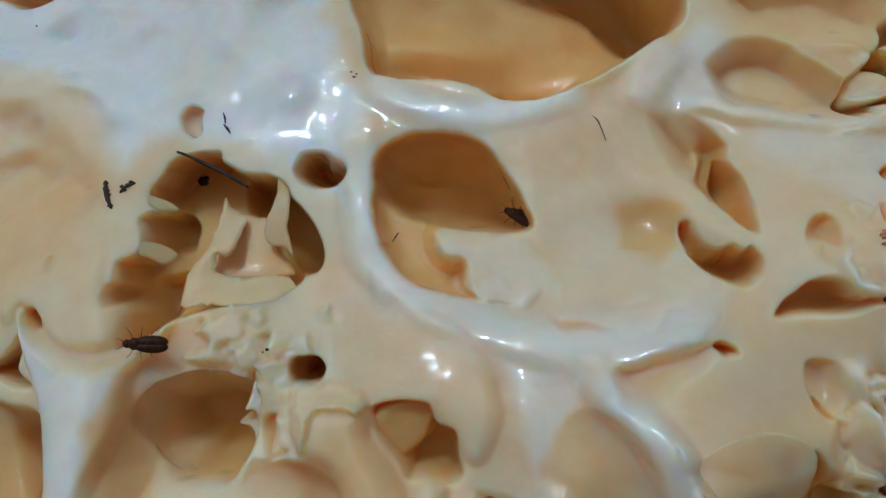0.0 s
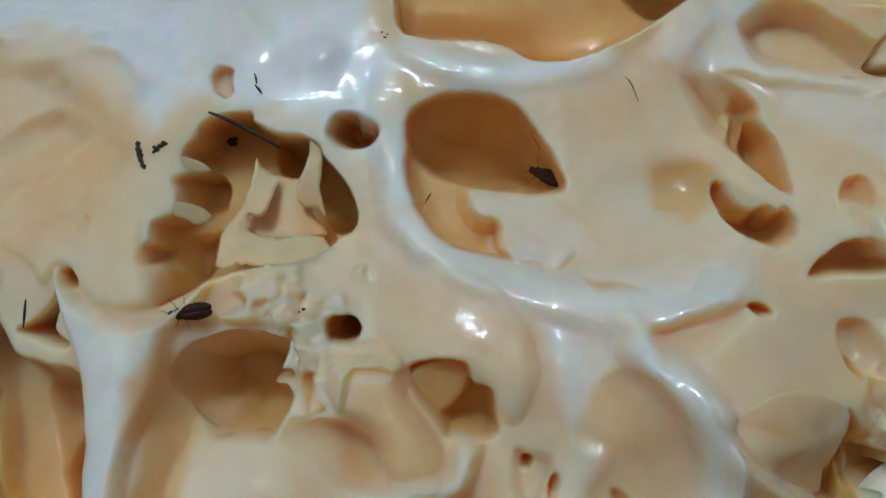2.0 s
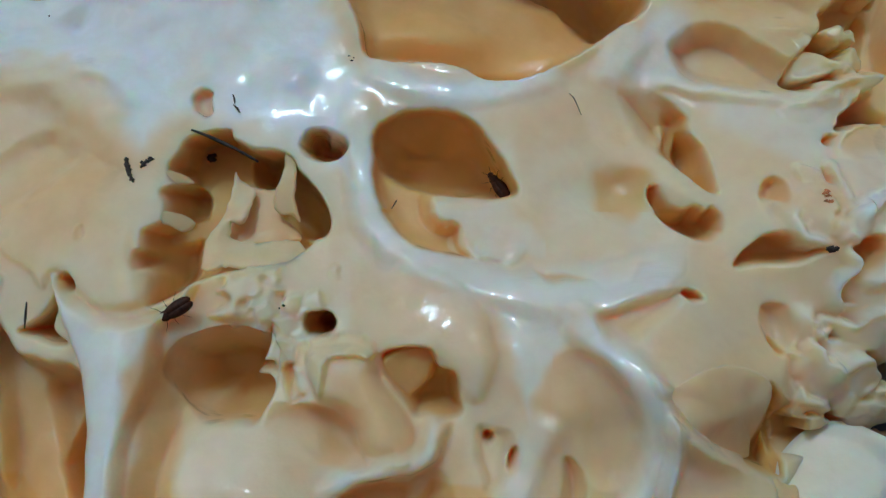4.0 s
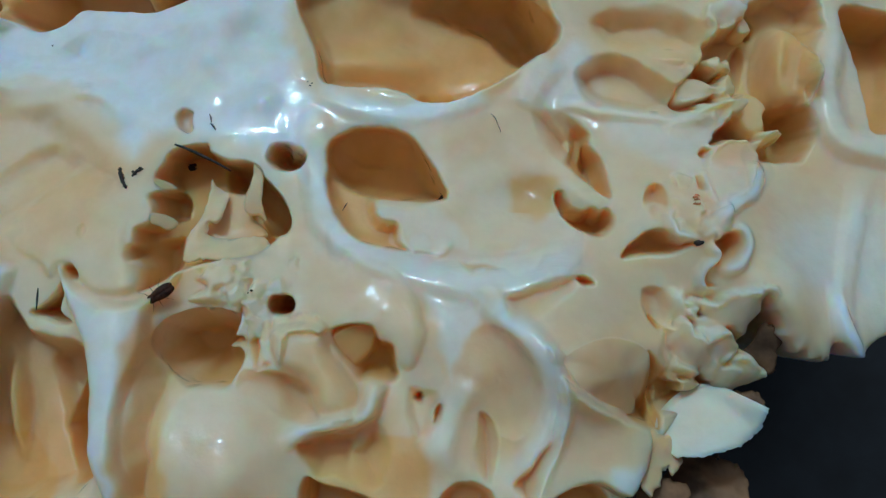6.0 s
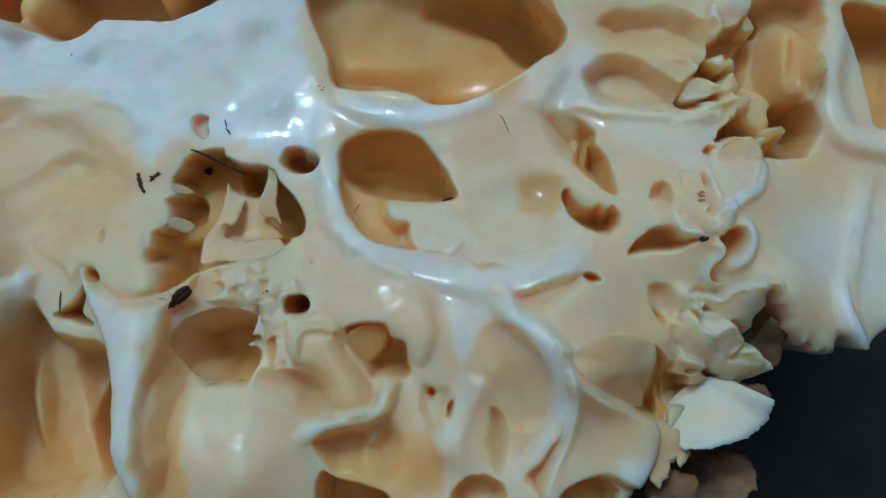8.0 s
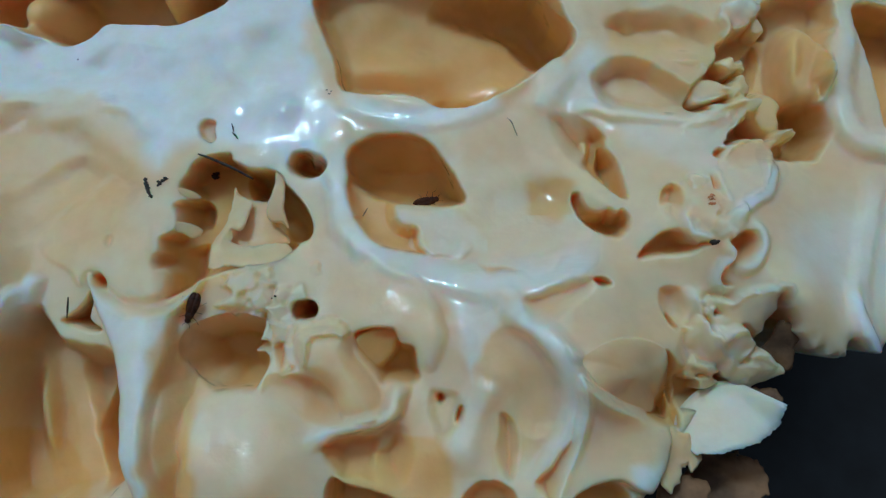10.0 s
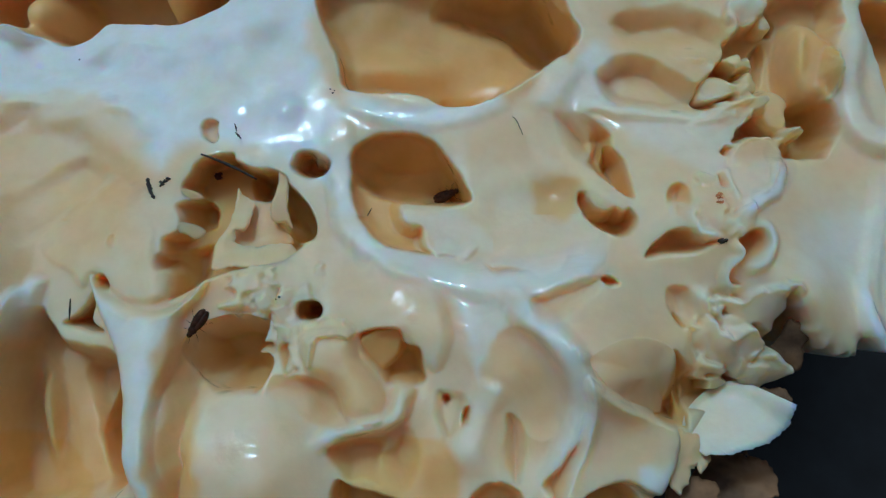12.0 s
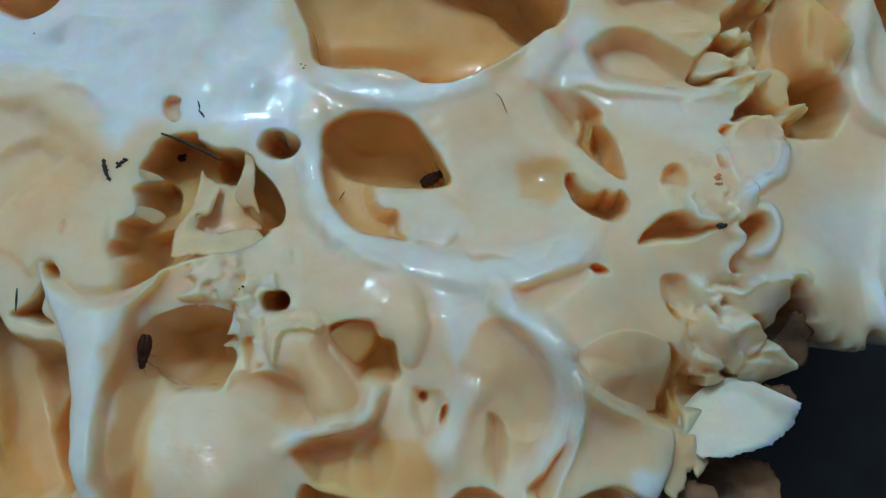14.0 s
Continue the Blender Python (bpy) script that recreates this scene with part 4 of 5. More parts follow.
shade_patch([(-13.6, -19.8), (-8.4, -19.6), (-5.5, -17.9), (-1.4, -18.4), (0.6, -21.9), (-0.5, -26.1), (-10.5, -26.3), (-12.7, -22.6)], 1.0, 1.5)
shade_patch([(3.9, -8.7), (8.4, -8.6), (11.6, -13.8), (10.2, -19.6), (5.5, -23.4), (2.1, -20.8), (2.7, -12.8)], 0.35, 2.5)
shade_patch([(-53.2, -6.2), (-41.5, -9.8), (-34.5, -11.9), (-32.7, -23.5), (-38.4, -27.7), (-49.1, -27.8)], 0.65, 3.0)
shade_patch([(-31.5, -9.5), (-29.0, -7.0), (-26.4, -15.0), (-25.3, -26.5), (-30.6, -26.3), (-31.2, -18.6)], 0.85, 1.5)

# the outer edge of the whole fungus falls away to the worktop
EDGE = curve_through([(50.9, -7.1), (46.3, -8.8), (44.1, -10.5), (42.7, -10.5), (41.5, -9.2), (40.9, -9.7), (40.4, -11.2), (40.0, -10.7), (39.6, -11.2), (39.1, -10.6), (38.4, -10.9), (38.0, -9.9), (37.1, -10.2), (36.1, -9.2), (35.3, -8.5), (35.4, -7.4), (34.8, -6.4), (34.2, -5.7), (33.7, -4.2), (33.3, -6.1), (32.5, -7.5), (32.7, -8.7), (32.0, -9.9), (33.2, -11.0), (34.8, -12.4), (34.2, -13.4), (32.1, -14.5), (31.2, -15.8), (28.5, -17.9), (25.0, -19.2), (23.1, -19.8), (22.0, -21.5), (20.7, -23.1), (19.4, -24.4), (18.4, -25.9)] + [(4, -40), (-30, -46), (-62, -34), (-72, 0), (-66, 34), (-34, 54), (10, 57), (48, 48), (68, 22), (66, 0)])
edge, _ = distance(*wobble(X, Y, 0.25), EDGE, True)
TABLE_Z = lambda x, y: -62 / math.cos(radians(23)) - math.tan(radians(23)) * y
fall = np.clip(-edge / 9, 0, 1)
ground = TABLE_Z(X, Y) - 1
Z = np.where(edge > 0, Z - 1.2 * np.exp(-edge / 0.8), Z - 1.2 - (Z - 1.2 - ground) * (1 - (1 - fall) ** 3))

for _ in range(2):
    Z[1:-1] = 0.25 * Z[:-2] + 0.5 * Z[1:-1] + 0.25 * Z[2:]
    Z[:, 1:-1] = 0.25 * Z[:, :-2] + 0.5 * Z[:, 1:-1] + 0.25 * Z[:, 2:]


def build_body(parent):
    n, m = X.shape
    v = np.stack([PX, PY, Z], -1).reshape(-1, 3) * MM
    a = (np.arange(n - 1)[:, None] * m + np.arange(m - 1)[None, :]).ravel()
    keep = (edge[:-1, :-1].ravel() > -9.5)
    a = a[keep]
    quads = np.stack([a, a + m, a + m + 1, a + 1], 1)
    used, index = np.unique(quads, return_inverse=True)
    v, quads = v[used], index.reshape(quads.shape)
    me = bpy.data.meshes.new("flesh_body")
    me.vertices.add(len(v))
    me.vertices.foreach_set("co", v.ravel())
    me.loops.add(quads.size)
    me.loops.foreach_set("vertex_index", quads.ravel().astype(np.int32))
    me.polygons.add(len(quads))
    me.polygons.foreach_set("loop_start", np.arange(0, quads.size, 4, dtype=np.int32))
    me.polygons.foreach_set("use_smooth", np.ones(len(quads), bool))
    me.materials.append(FLESH)
    me.update(calc_edges=True)
    me.validate()
    for name, values in (("honey_shade", HONEY_SHADE), ("white_skin_sheen", WHITE), ("wet_film", WET)):
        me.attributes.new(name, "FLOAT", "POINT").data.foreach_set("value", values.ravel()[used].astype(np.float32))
    ob = new("flesh_body", me)
    ob.parent = parent
    return tagged(ob, "pale cream flesh with brown-shaded hollows and veins")


def surface(x, y):
    """The height of the body's skin at a place."""
    i = int(np.clip(np.searchsorted(gx, x), 1, len(gx) - 1))
    j = int(np.clip(np.searchsorted(gy, y), 1, len(gy) - 1))
    return float(Z[i, j])


fungus = tagged(new("cauliflower_mushroom"), "large wet cream cauliflower mushroom with hollows and frilled fronds", "mushroom")
fungus.matrix_world = LEAN
build_body(fungus)

# ---------------------------------------------------------------- torn sheets, lobes and frills that stand on the body
def frill(name, root, edge, waves=5, amount=0.5, thick=0.45, ragged=0.2, mat=None, seed=1, label="", white=0.15, core=0.12):
    """A ruffled ribbon of flesh between a root line and a free edge."""
    n, rows = 96, 10
    a, b = curve_through(root, False, 24), curve_through(edge, False, 24)
    pick = lambda c: np.stack([np.interp(np.linspace(0, 1, n), np.linspace(0, 1, len(c)), c[:, k]) for k in range(3)], 1)
    a, b = pick(a), pick(b)
    s = np.linspace(0, 1, n)
    rnd = np.random.RandomState(seed)
    ph = rnd.uniform(0, 6.28, 5)
    wave = np.sin(2 * math.pi * waves * s + ph[0] + 0.9 * np.sin(5 * s + ph[1])) + 0.3 * np.sin(2 * math.pi * waves * 1.9 * s + ph[2])
    tear = 0.7 * np.sin(2 * math.pi * 3.1 * s + ph[3]) + 0.5 * np.sin(2 * math.pi * 7.3 * s + ph[4]) + 0.4 * np.sin(2 * math.pi * 13.7 * s + ph[2]) + 0.3 * np.sin(2 * math.pi * 23.0 * s + ph[1])
    along = np.gradient(a + b, axis=0)
    across = np.cross(along, b - a)
    across /= np.linalg.norm(across, axis=1)[:, None] + 1e-9
    across *= np.sign(across @ across.mean(0) + 1e-9)[:, None]
    if across[:, 2].mean() < 0:
        across = -across
    tip = (b - a) / (np.linalg.norm(b - a, axis=1)[:, None] + 1e-9)
    verts, faces = [], []
    for side in (1, -1):
        for r in np.linspace(0, 1, rows):
            p = a + (b - a) * r + tip * (0.28 * ragged * tear * r ** 4)[:, None]
            p = p + across * (amount * wave * r ** 1.4 + side * 0.5 * thick * math.sqrt(max(0.02, 1 - r ** 5)))[:, None]
            verts += list(p * MM)
    o = rows * n
    for k in range(rows - 1):
        for i in range(n - 1):
            q = (k * n + i, (k + 1) * n + i, (k + 1) * n + i + 1, k * n + i + 1)
            faces.append(q)
            faces.append(tuple(o + v for v in q[::-1]))
    ring = [k for k in range(n)] + [k * n + n - 1 for k in range(1, rows)] + [(rows - 1) * n + k for k in range(n - 2, -1, -1)] + [k * n for k in range(rows - 2, 0, -1)]
    for u, v in zip(ring, ring[1:] + ring[:1]):
        faces.append((u, v, o + v, o + u))
    ob = link_mesh(name, verts, faces, mat or THIN, fungus, label)
    for key, value in (("honey_shade", core), ("white_skin_sheen", white)):
        ob.data.attributes.new(key, "FLOAT", "POINT").data.foreach_set("value", [value] * len(verts))
    return ob


def petal(name, outline, thick=0.6, bulge=0.4, round_off=1.6, ruffle=0.0, white=0.0, core=0.1, film=0.1, ragged=0.08, label="", seed=1, mat=None, sharp=False):
    """A thin lobe of flesh: a closed outline in space, filled by a fine net, swollen towards its middle,
    ruffled, with a rounded free edge."""
    pts = np.array(outline, float)
    line = pts if sharp else curve_through(pts, True, 5)
    step = 0.16
    x, y = np.meshgrid(np.arange(line[:, 0].min() - 2 * step, line[:, 0].max() + 2 * step, step),
                       np.arange(line[:, 1].min() - 2 * step, line[:, 1].max() + 2 * step, step), indexing="ij")
    wx = x + ragged * (soft_noise(x + 300, y + 300, 0.9, seed) + 0.6 * soft_noise(x + 300, y + 300, 0.4, seed + 1))
    wy = y + ragged * (soft_noise(x + 300, y + 300, 0.9, seed + 2) + 0.6 * soft_noise(x + 300, y + 300, 0.4, seed + 3))
    s, _ = distance(wx, wy, line[:, :2], True)
    gu, gv = np.gradient(s, step)
    g = gu * gu + gv * gv + 0.3
    out = s < 0
    px = np.where(out, x - np.clip(s, -2 * step, 0) * gu / g, x)
    py = np.where(out, y - np.clip(s, -2 * step, 0) * gv / g, y)
    q = np.maximum(s, 0)
    flat = np.linalg.lstsq(np.c_[line[:, :2], np.ones(len(line))], line[:, 2], rcond=None)[0]
    mid = px * flat[0] + py * flat[1] + flat[2]
    mid += bulge * np.sqrt(np.maximum(0, 1 - (1 - np.clip(q / round_off, 0, 1)) ** 2))
    mid += ruffle * soft_noise(px + 300, py + 300, 2.3, seed + 4) + 0.3 * ruffle * soft_noise(px + 300, py + 300, 1.0, seed + 5)
    half = 0.5 * thick * np.sqrt(np.maximum(0, 1 - (1 - np.clip(q / (0.5 * thick), 0, 1)) ** 2))
    inside = s > 0
    cell = inside[:-1, :-1] | inside[1:, :-1] | inside[:-1, 1:] | inside[1:, 1:]
    n, m = x.shape
    a = (np.arange(n - 1)[:, None] * m + np.arange(m - 1)[None, :])[cell]
    up = np.stack([a, a + m, a + m + 1, a + 1], 1)
    down = up[:, ::-1] + n * m
    verts = np.concatenate([np.stack([px, py, mid + half], -1).reshape(-1, 3), np.stack([px, py, mid - half], -1).reshape(-1, 3)])
    used, index = np.unique(np.concatenate([up, down]), return_inverse=True)
    ob = link_mesh(name, (verts[used] * MM).tolist(), index.reshape(-1, 4).tolist(), mat or THIN, fungus, label)
    for key, value in (("honey_shade", core), ("white_skin_sheen", white), ("wet_film", film)):
        ob.data.attributes.new(key, "FLOAT", "POINT").data.foreach_set("value", [value] * len(used))
    return ob


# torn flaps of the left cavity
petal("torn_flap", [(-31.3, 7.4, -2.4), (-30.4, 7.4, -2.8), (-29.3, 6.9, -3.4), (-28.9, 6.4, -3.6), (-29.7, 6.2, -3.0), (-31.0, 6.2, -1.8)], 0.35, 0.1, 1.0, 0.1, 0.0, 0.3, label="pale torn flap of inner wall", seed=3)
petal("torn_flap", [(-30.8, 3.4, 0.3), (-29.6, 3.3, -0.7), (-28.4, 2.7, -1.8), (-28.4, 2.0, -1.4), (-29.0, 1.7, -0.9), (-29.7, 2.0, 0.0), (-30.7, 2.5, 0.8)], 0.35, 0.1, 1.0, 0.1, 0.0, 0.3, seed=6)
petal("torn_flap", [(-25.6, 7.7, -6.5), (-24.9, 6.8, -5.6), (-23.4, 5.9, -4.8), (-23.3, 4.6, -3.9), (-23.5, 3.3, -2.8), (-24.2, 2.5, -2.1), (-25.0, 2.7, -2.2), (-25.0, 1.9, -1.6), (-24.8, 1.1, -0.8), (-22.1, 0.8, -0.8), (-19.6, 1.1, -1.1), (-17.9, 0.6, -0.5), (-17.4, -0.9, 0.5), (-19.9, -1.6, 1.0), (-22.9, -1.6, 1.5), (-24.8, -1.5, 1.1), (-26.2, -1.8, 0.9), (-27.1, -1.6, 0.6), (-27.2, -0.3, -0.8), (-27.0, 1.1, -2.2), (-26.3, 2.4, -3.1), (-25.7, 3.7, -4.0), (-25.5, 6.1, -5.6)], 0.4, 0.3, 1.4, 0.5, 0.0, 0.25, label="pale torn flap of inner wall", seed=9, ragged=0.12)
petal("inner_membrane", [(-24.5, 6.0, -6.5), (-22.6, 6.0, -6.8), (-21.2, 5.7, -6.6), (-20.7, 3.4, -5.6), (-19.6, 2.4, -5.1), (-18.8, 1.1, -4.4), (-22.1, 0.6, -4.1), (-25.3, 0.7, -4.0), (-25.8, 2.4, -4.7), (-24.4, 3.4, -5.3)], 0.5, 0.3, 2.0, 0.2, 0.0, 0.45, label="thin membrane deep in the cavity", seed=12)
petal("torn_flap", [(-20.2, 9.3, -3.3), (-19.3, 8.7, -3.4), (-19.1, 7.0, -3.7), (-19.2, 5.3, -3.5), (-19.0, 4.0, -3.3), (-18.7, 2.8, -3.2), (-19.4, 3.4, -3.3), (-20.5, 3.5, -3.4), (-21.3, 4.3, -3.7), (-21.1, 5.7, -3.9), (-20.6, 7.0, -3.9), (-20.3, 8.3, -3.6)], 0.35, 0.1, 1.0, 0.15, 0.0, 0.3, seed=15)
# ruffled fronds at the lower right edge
# fronds in shadow wear the darkened flesh colour
petal("frond", [(33.2, -9.5, 7.5), (33.9, -8.0, 7.4), (34.8, -7.1, 8.2), (36.3, -8.6, 7.8), (36.1, -10.7, 7.2), (35.7, -12.7, 6.6), (33.9, -12.0, 6.0), (32.1, -11.0, 7.0)], 0.6, 0.4, 1.4, 0.5, 0.0, 0.9, label="brown shaded frond behind the edge", seed=81, ragged=0.25, mat=SHADED_BROWN)
petal("frond", [(31.5, -15.2, 4.9), (33.6, -14.6, 6.1), (34.5, -15.1, 6.5), (34.8, -16.3, 6.5), (33.6, -17.2, 6.0), (32.1, -16.7, 5.1)], 0.6, 0.4, 1.2, 0.4, 0.0, 0.9, seed=82, ragged=0.25, mat=SHADED_BROWN)
petal("frond", [(21.6, -18.8, 10.2), (23.2, -18.6, 7.0), (24.6, -19.4, 7.0), (25.6, -20.7, 8.1), (25.7, -21.9, 9.2), (24.5, -22.8, 9.8), (23.8, -21.9, 9.3), (22.9, -23.7, 10.6), (21.7, -24.3, 11.1), (20.8, -22.1, 12.5)], 0.6, 0.4, 1.4, 0.4, 0.0, 0.35, label="ochre tattered frond low at the edge", seed=84, ragged=0.25)
petal("frond", [(21.5, -24.0, 9.2), (23.8, -23.1, 8.0), (25.5, -23.6, 8.5), (26.4, -24.6, 9.3), (25.6, -26.3, 10.4), (22.9, -26.8, 10.9), (20.9, -26.1, 10.4)], 0.6, 0.4, 1.4, 0.5, 0.0, 0.9, seed=87, ragged=0.3, mat=SHADED_BROWN)
petal("frond", [(26.4, -22.6, 1.7), (29.9, -22.1, 1.7), (32.1, -22.6, 2.8), (33.9, -24.0, 4.2), (33.1, -26.6, 5.7), (30.6, -28.1, 6.0), (25.9, -28.2, 5.4)], 0.8, 0.8, 2.4, 0.9, 0.0, 0.9, seed=99, ragged=0.4, mat=SHADED_BROWN)

frill("frond", [(23.3, -20.0, 6.9), (24.0, -17.4, 5.6), (26.1, -15.3, 4.9), (28.3, -14.1, 5.3), (30.5, -14.1, 5.9)], [(25.2, -21.1, 9.7), (27.9, -21.0, 9.7), (31.3, -20.0, 9.5), (33.4, -18.3, 9.0), (34.8, -16.2, 9.1)], 1.3, 0.55, 0.45, 0.4, THIN, 29, "white ruffled frond at the edge", 0.5, 0.0)
petal("frond", [(26.8, -25.3, -3.8), (31.3, -24.7, -5.0), (35.0, -25.4, -5.1), (35.4, -27.2, -5.1), (31.3, -28.9, -3.6), (26.5, -29.9, -2.5)], 0.8, 2.0, 2.4, 0.6, 0.0, 0.9, label="brown shaded frond low at the edge", seed=45, ragged=0.3, mat=SHADED_BROWN)

# ---------------------------------------------------------------- worktop
def build_slab(name, size, top, mat, label):
    bm = bmesh.new()
    bmesh.ops.create_cube(bm, size=1.0, matrix=Matrix.Translation((0, 0, top - size[2] / 2)) @ Matrix.Diagonal((*size, 1)))
    bmesh.ops.bevel(bm, geom=bm.edges[:], offset=0.1 * size[2], segments=3, affect="EDGES")
    me = bpy.data.meshes.new(name)
    bm.to_mesh(me)
    bm.free()
    me.materials.append(mat)
    return tagged(new(name, me), label, name, kind="structure")


build_slab("worktop", (1.2, 0.9, 0.04), 0.0, TABLE, "dark blackish smooth worktop under the mushroom")
build_slab("ground", (60.0, 60.0, 0.1), -0.04, GROUND, "plain grey ground under the worktop")


# ---------------------------------------------------------------- beetles
def ball(cx, cy, cz, rx, ry, rz, rings=10, around=16, taper=0.0):
    """Vertices and faces of a swollen body in millimetres; taper narrows it towards its front."""
    v, f = [], []
    for i in range(rings + 1):
        t = math.pi * i / rings
        k = 1 - taper * math.cos(t)
        for j in range(around):
            p = 2 * math.pi * j / around
            v.append(((cx + rx * math.cos(t)) * MM, (cy + ry * k * math.sin(t) * math.cos(p)) * MM, (cz + rz * k * math.sin(t) * math.sin(p)) * MM))
    for i in range(rings):
        for j in range(around):
            f.append((i * around + j, i * around + (j + 1) % around, (i + 1) * around + (j + 1) % around, (i + 1) * around + j))
    return v, f


def limb(name, points, radius, parent):
    """A thin jointed limb along points in millimetres."""
    v, f = [], []
    pts = [Vector(p) * MM for p in points]
    for i, p in enumerate(pts):
        d = (pts[min(i + 1, len(pts) - 1)] - pts[max(i - 1, 0)]).normalized()
        a = d.orthogonal().normalized()
        b = d.cross(a)
        r = radius * MM * (1 - 0.5 * i / (len(pts) - 1))
        for k in range(6):
            w = 2 * math.pi * k / 6
            v.append(tuple(p + r * (math.cos(w) * a + math.sin(w) * b)))
    for i in range(len(pts) - 1):
        for k in range(6):
            f.append((i * 6 + k, i * 6 + (k + 1) % 6, (i + 1) * 6 + (k + 1) % 6, (i + 1) * 6 + k))
    f += [tuple(range(5, -1, -1)), tuple(range((len(pts) - 1) * 6, len(pts) * 6))]
    return link_mesh(name, v, f, LEG, parent)


def build_beetle(label):
    ob = tagged(new("beetle"), label, "beetle", "beetles on the mushroom")
    for side in (1, -1):
        v, f = ball(-0.50, side * 0.21, 0.55, 1.30, 0.48, 0.50, 12, 16, 0.12)
        link_mesh("wing_case", v, f, SHELL, ob)
    v, f = ball(-0.35, 0, 0.42, 1.1, 0.52, 0.36, 10, 16)
    link_mesh("abdomen", v, f, SHELL, ob)
    v, f = ball(0.80, 0, 0.50, 0.50, 0.48, 0.40, 10, 16, 0.15)
    link_mesh("thorax", v, f, SHELL, ob)
    v, f = ball(1.36, 0, 0.42, 0.30, 0.34, 0.27, 8, 12, 0.1)
    link_mesh("head", v, f, SHELL, ob)
    for side in (1, -1):
        for x, reach in ((0.85, 0.55), (0.25, 0.0), (-0.35, -0.55)):
            limb("leg", [(x, side * 0.35, 0.30), (x + 0.4 * reach, side * 0.85, 0.55), (x + 0.9 * reach, side * 1.10, 0.12), (x + 1.2 * reach, side * 1.30, 0.0)], 0.032, ob)
        limb("antenna", [(1.55, side * 0.15, 0.45), (1.85, side * 0.35, 0.55), (2.15, side * 0.45, 0.48)], 0.03, ob)
    return ob


walker = build_beetle("small dark brown beetle crawling on the white vein")
hider = build_beetle("small dark beetle inside the large hollow")


# ---------------------------------------------------------------- litter stuck to the wet flesh
def twig(name, pts, radius, mat, label, category):
    ob = tagged(new(name), label, category)
    ob.matrix_world = LEAN
    line = curve_through(pts, False, 5)
    v, f = [], []
    for i, p in enumerate(line):
        d = Vector(line[min(i + 1, len(line) - 1)] - line[max(i - 1, 0)]).normalized()
        s = d.orthogonal().normalized()
        b = d.cross(s)
        r = radius * (1 - 0.5 * abs(2 * i / (len(line) - 1) - 1)) * (1 + 0.25 * noise.noise(Vector(p) * 3))
        for k in range(6):
            w = math.pi * k / 3
            v.append(tuple((Vector(p) + r * (math.cos(w) * s + math.sin(w) * b)) * MM))
    n = len(line)
    for i in range(n - 1):
        for k in range(6):
            f.append((i * 6 + k, i * 6 + (k + 1) % 6, (i + 1) * 6 + (k + 1) % 6, (i + 1) * 6 + k))
    f += [tuple(range(5, -1, -1)), tuple(range((n - 1) * 6, n * 6))]
    link_mesh("shaft", v, f, mat, ob)
    return ob


def crumb(pts, size, mat, label, seed):
    """A few grains of litter: one uneven clot."""
    rnd = random.Random(seed)
    verts, faces = [], []
    for x, y in pts:
        z = surface(x, y)
        v, f = ball(x, y, z + 0.1 * size, size * rnd.uniform(0.7, 1.2), size * rnd.uniform(0.6, 1.0), size * 0.5, 6, 8)
        v = [tuple(Vector(p) + Vector((rnd.uniform(-1, 1), rnd.uniform(-1, 1), rnd.uniform(-1, 1))) * 0.28 * size * MM) for p in v]
        faces += [tuple(len(verts) + i for i in q) for q in f]
        verts += v
    ob = link_mesh("litter", verts, faces, mat)
    ob.matrix_world = LEAN
    return tagged(ob, label, "litter", "litter on the mushroom")


twig("pine_needle", [(-29.3, 11.5, -4.0), (-27.9, 11.0, -3.7), (-26.3, 10.3, -3.7), (-24.6, 9.5, -3.5), (-22.8, 8.5, -3.5)], 0.20, DARK, "dark thin needle lying over a cavity rim", "needle")
twig("needle_bit", [(-10.0, 4.1, -1.7), (-9.5, 5.0, -2.1)], 0.07, DARK, "tiny dark hair on the ledge", "needle")
twig("needle_bit", [(-41.5, -7.0, 4.5), (-41.4, -4.7, 4.4)], 0.12, DARK, "short dark bit of needle by a small hole", "needle")
# thin strand added as the dark line of a crease, not a needle
twig("needle_bit", [(6.6, 15.4, -3.1), (7.1, 14.8, -2.8), (7.7, 13.2, -2.2)], 0.06, DARK, "thin dark line for a small crease in pale flesh", "needle")
twig("needle_bit", [(-25.7, 15.2, -5.4), (-25.5, 14.7, -5.2), (-25.4, 14.2, -5.0)], 0.10, DARK, "tiny dark speck on white skin", "litter")
twig("needle_bit", [(-25.5, 14.1, -4.9), (-25.1, 13.7, -4.7), (-24.8, 13.3, -4.5)], 0.13, DARK, "tiny dark flake on white skin", "litter")
crumb([(-35.2, 8.5), (-34.9, 7.8), (-34.6, 7.0), (-34.2, 6.5), (-34.7, 7.4), (-35.1, 8.0)], 0.25, DARK, "dark crumbly litter on wet flesh", 11)
crumb([(-33.6, 8.2), (-33.2, 8.4), (-32.9, 8.6), (-33.3, 7.9), (-33.1, 8.2)], 0.22, DARK, "dark crumbly litter on wet flesh", 12)
twig("needle_bit", [(-35.3, 8.7, -3.3), (-34.9, 7.8, -2.5), (-34.6, 7.1, -2.1), (-34.0, 6.3, -1.4)], 0.24, DARK, "crumbling dark strand of litter on wet flesh", "litter")
twig("needle_bit", [(-33.6, 7.7, -2.3), (-33.3, 8.2, -2.7), (-32.5, 8.6, -2.8)], 0.2, DARK, "short dark strand of litter on wet flesh", "litter")
# lump added to give the darkness of a small hole
crumb([(-29.0, 9.5), (-28.9, 9.3), (-28.8, 9.6)], 0.5, DARK, "dark brown lump for a dark hole in the torn cavity", 3)
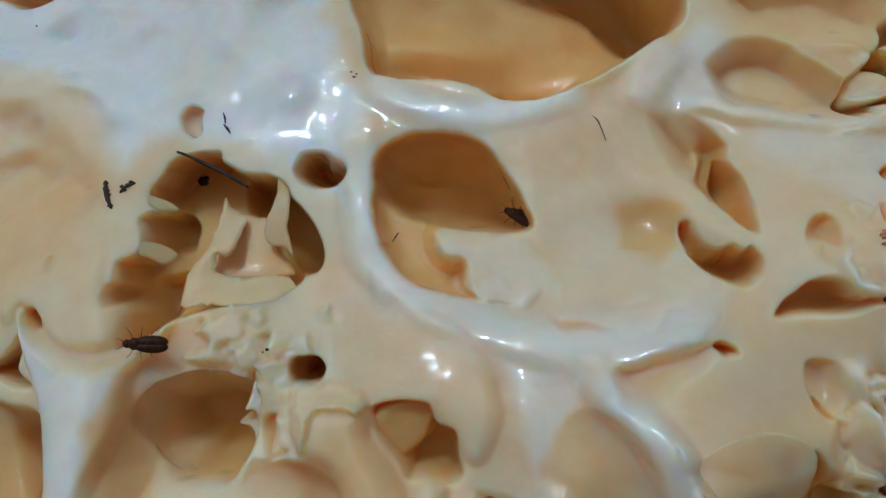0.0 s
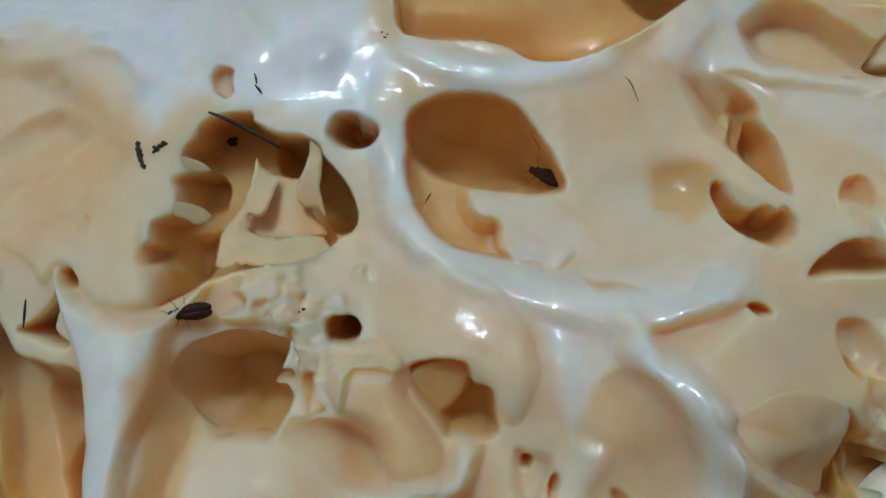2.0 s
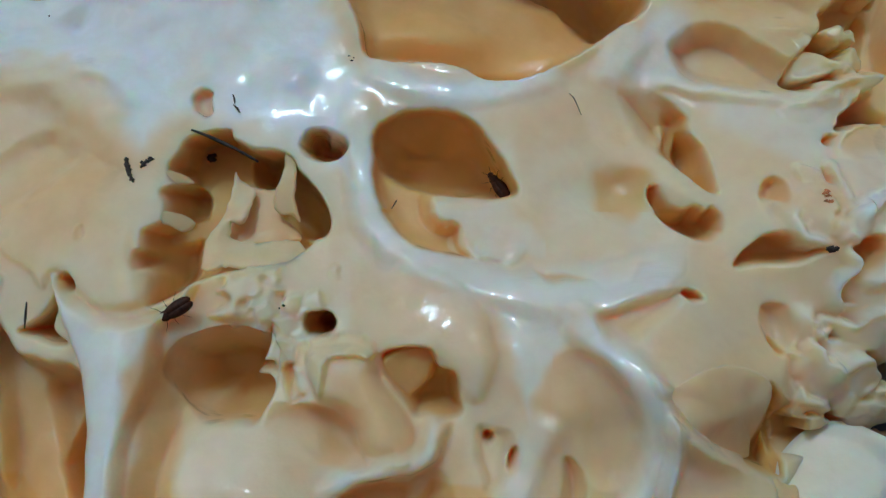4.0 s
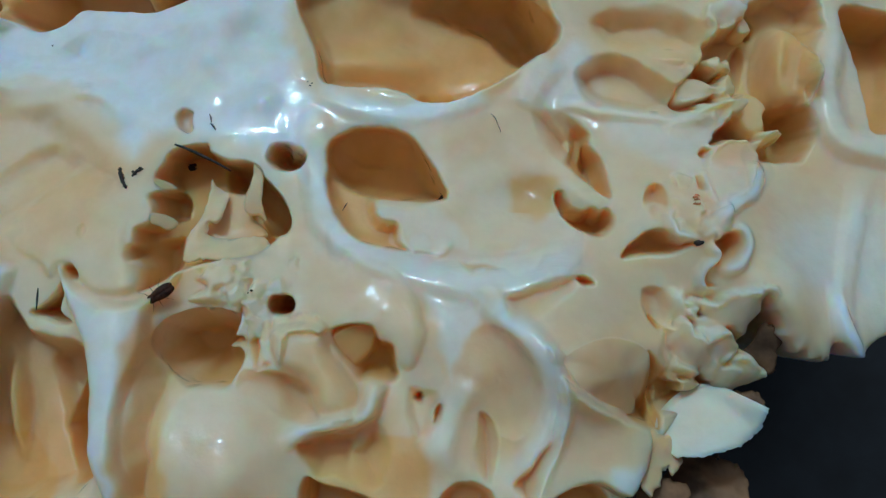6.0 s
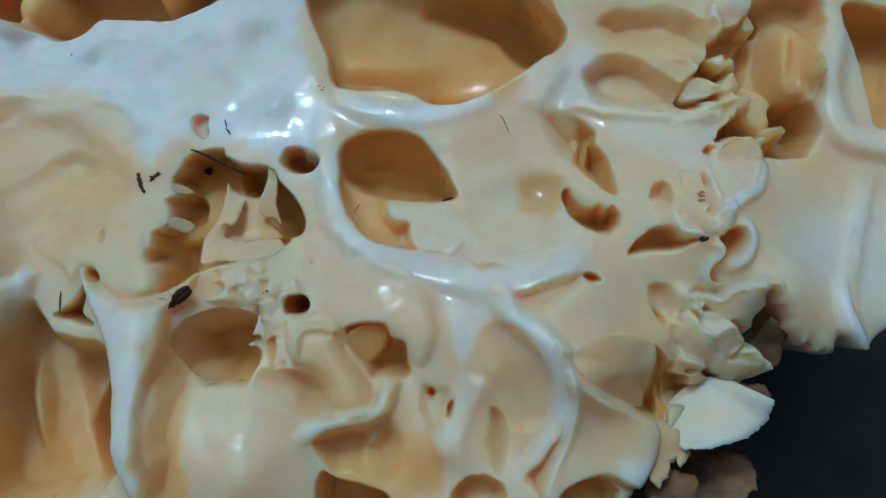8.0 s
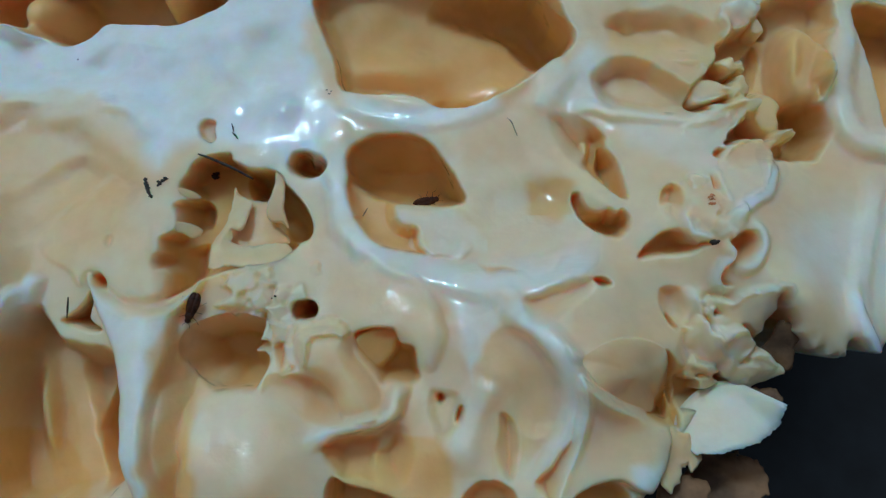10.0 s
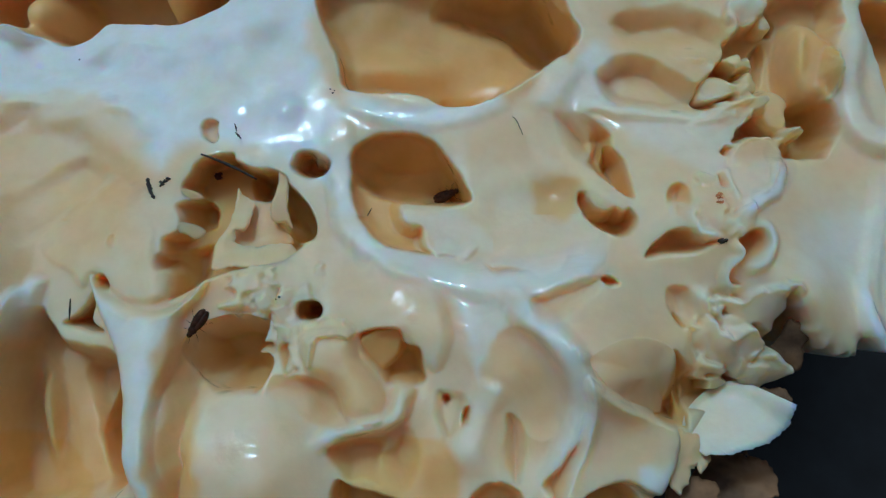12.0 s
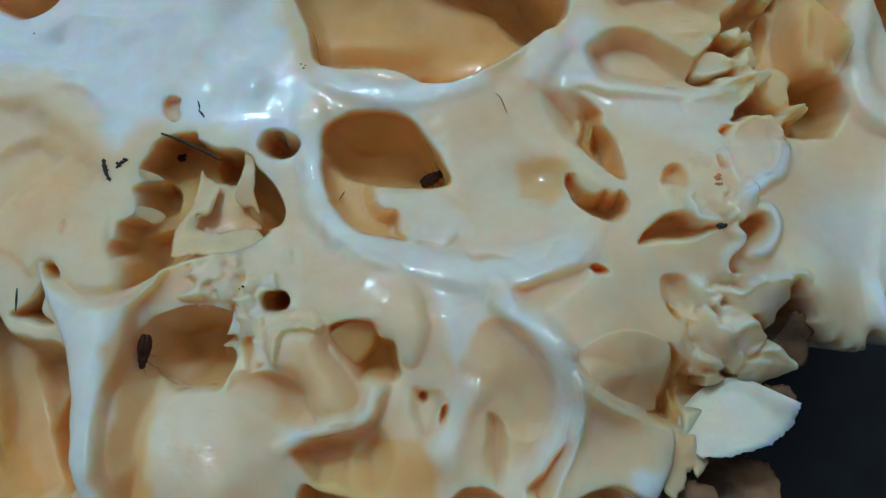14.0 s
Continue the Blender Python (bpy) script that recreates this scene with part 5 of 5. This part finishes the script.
crumb([(-14.6, 19.3), (-14.1, 19.1), (-14.3, 18.8)], 0.12, DARK, "tiny dark specks near the wide cavity", 4)
crumb([(27.5, 5.6), (27.8, 5.8), (27.6, 5.3), (27.3, 4.9), (27.6, 4.8)], 0.27, RUST, "rust-red crumb on a frond", 5)
crumb([(22.9, -14.5)], 0.20, DARK, "small black speck in a hollow", 6)
# dark lump added in place of the shade in the hole's corner
crumb([(27.6, 0.9), (27.3, 0.8)], 0.36, DARK, "dark lump for the shade in the corner of a hollow", 7)
crumb([(-47.3, 24.7)], 0.12, DARK, "tiny dark speck on white skin", 8)
crumb([(-19.5, -5.0), (-19.0, -4.7)], 0.15, DARK, "tiny dark specks on torn flesh", 9)


# ---------------------------------------------------------------- what moves
WALKER = [
    (0.0, -28.30, -4.45, 5.60, 180),
    (0.5, -28.00, -4.40, 5.40, 180),
    (1.0, -27.82, -4.60, 5.00, 185),
    (1.5, -27.95, -5.20, 4.80, 185),
    (2.0, -28.00, -5.20, 4.80, 190),
    (2.5, -27.90, -5.20, 4.80, 205),
    (3.0, -28.15, -5.35, 5.00, 210),
    (5.5, -28.50, -5.21, 5.30, 215),
    (6.0, -28.55, -5.22, 5.30, 215),
    (6.5, -28.55, -5.40, 5.20, 215),
    (7.0, -28.54, -5.42, 5.20, 215),
    (7.5, -28.50, -5.35, 5.20, 218),
    (8.0, -28.53, -5.45, 5.20, 220),
    (10.5, -27.90, -6.25, 4.60, 255),
    (11.0, -28.05, -6.58, 4.70, 250),
    (11.5, -28.10, -6.80, 4.80, 245),
    (12.0, -27.78, -7.50, 4.70, 235),
    (12.5, -28.00, -8.10, 4.80, 255),
    (13.0, -28.25, -8.90, 5.10, 248),
    (13.5, -28.40, -9.30, 5.40, 250),
    (14.0, -28.50, -11.00, 5.50, 262),
]

HIDER = [
    (0.0, 1.00, 6.80, -6.80, 160),
    (0.5, 0.60, 6.90, -7.80, 160),
    (1.0, 0.55, 6.95, -8.00, 160),
    (1.5, 0.55, 6.95, -8.00, 160),
    (2.0, 0.55, 7.00, -8.00, 160),
    (2.5, 0.55, 6.80, -8.30, 160),
    (3.0, 0.50, 7.10, -8.20, 150),
    (5.5, 0.90, 6.30, -9.50, 90),
    (6.0, 1.80, 5.90, -9.00, 60),
    (7.0, 1.80, 5.60, -9.00, 30),
    (8.0, 1.20, 5.40, -9.00, 20),
    (10.5, -3.00, 6.30, -9.90, 10),
    (11.0, -2.20, 6.50, -10.80, 5),
    (11.5, -1.50, 6.80, -11.50, 10),
    (12.0, -0.80, 6.90, -11.60, 20),
    (12.5, -0.10, 6.90, -11.20, 20),
    (13.0, 0.30, 6.70, -9.80, 25),
    (13.5, 0.20, 6.90, -9.80, 25),
    (14.0, 0.10, 6.90, -10.20, 25),
]


def motions():
    walk(walker, [(t, LEAN @ pose(x * MM, y * MM, z * MM, 0, 12, 0) @ pose(0, 0, 0, 0, 0, turn)) for t, x, y, z, turn in WALKER])
    walk(hider, [(t, LEAN @ pose(x * MM, y * MM, (z + 0.5) * MM, 0, -25, 0) @ pose(0, 0, 0, 0, 0, turn)) for t, x, y, z, turn in HIDER])


motions()
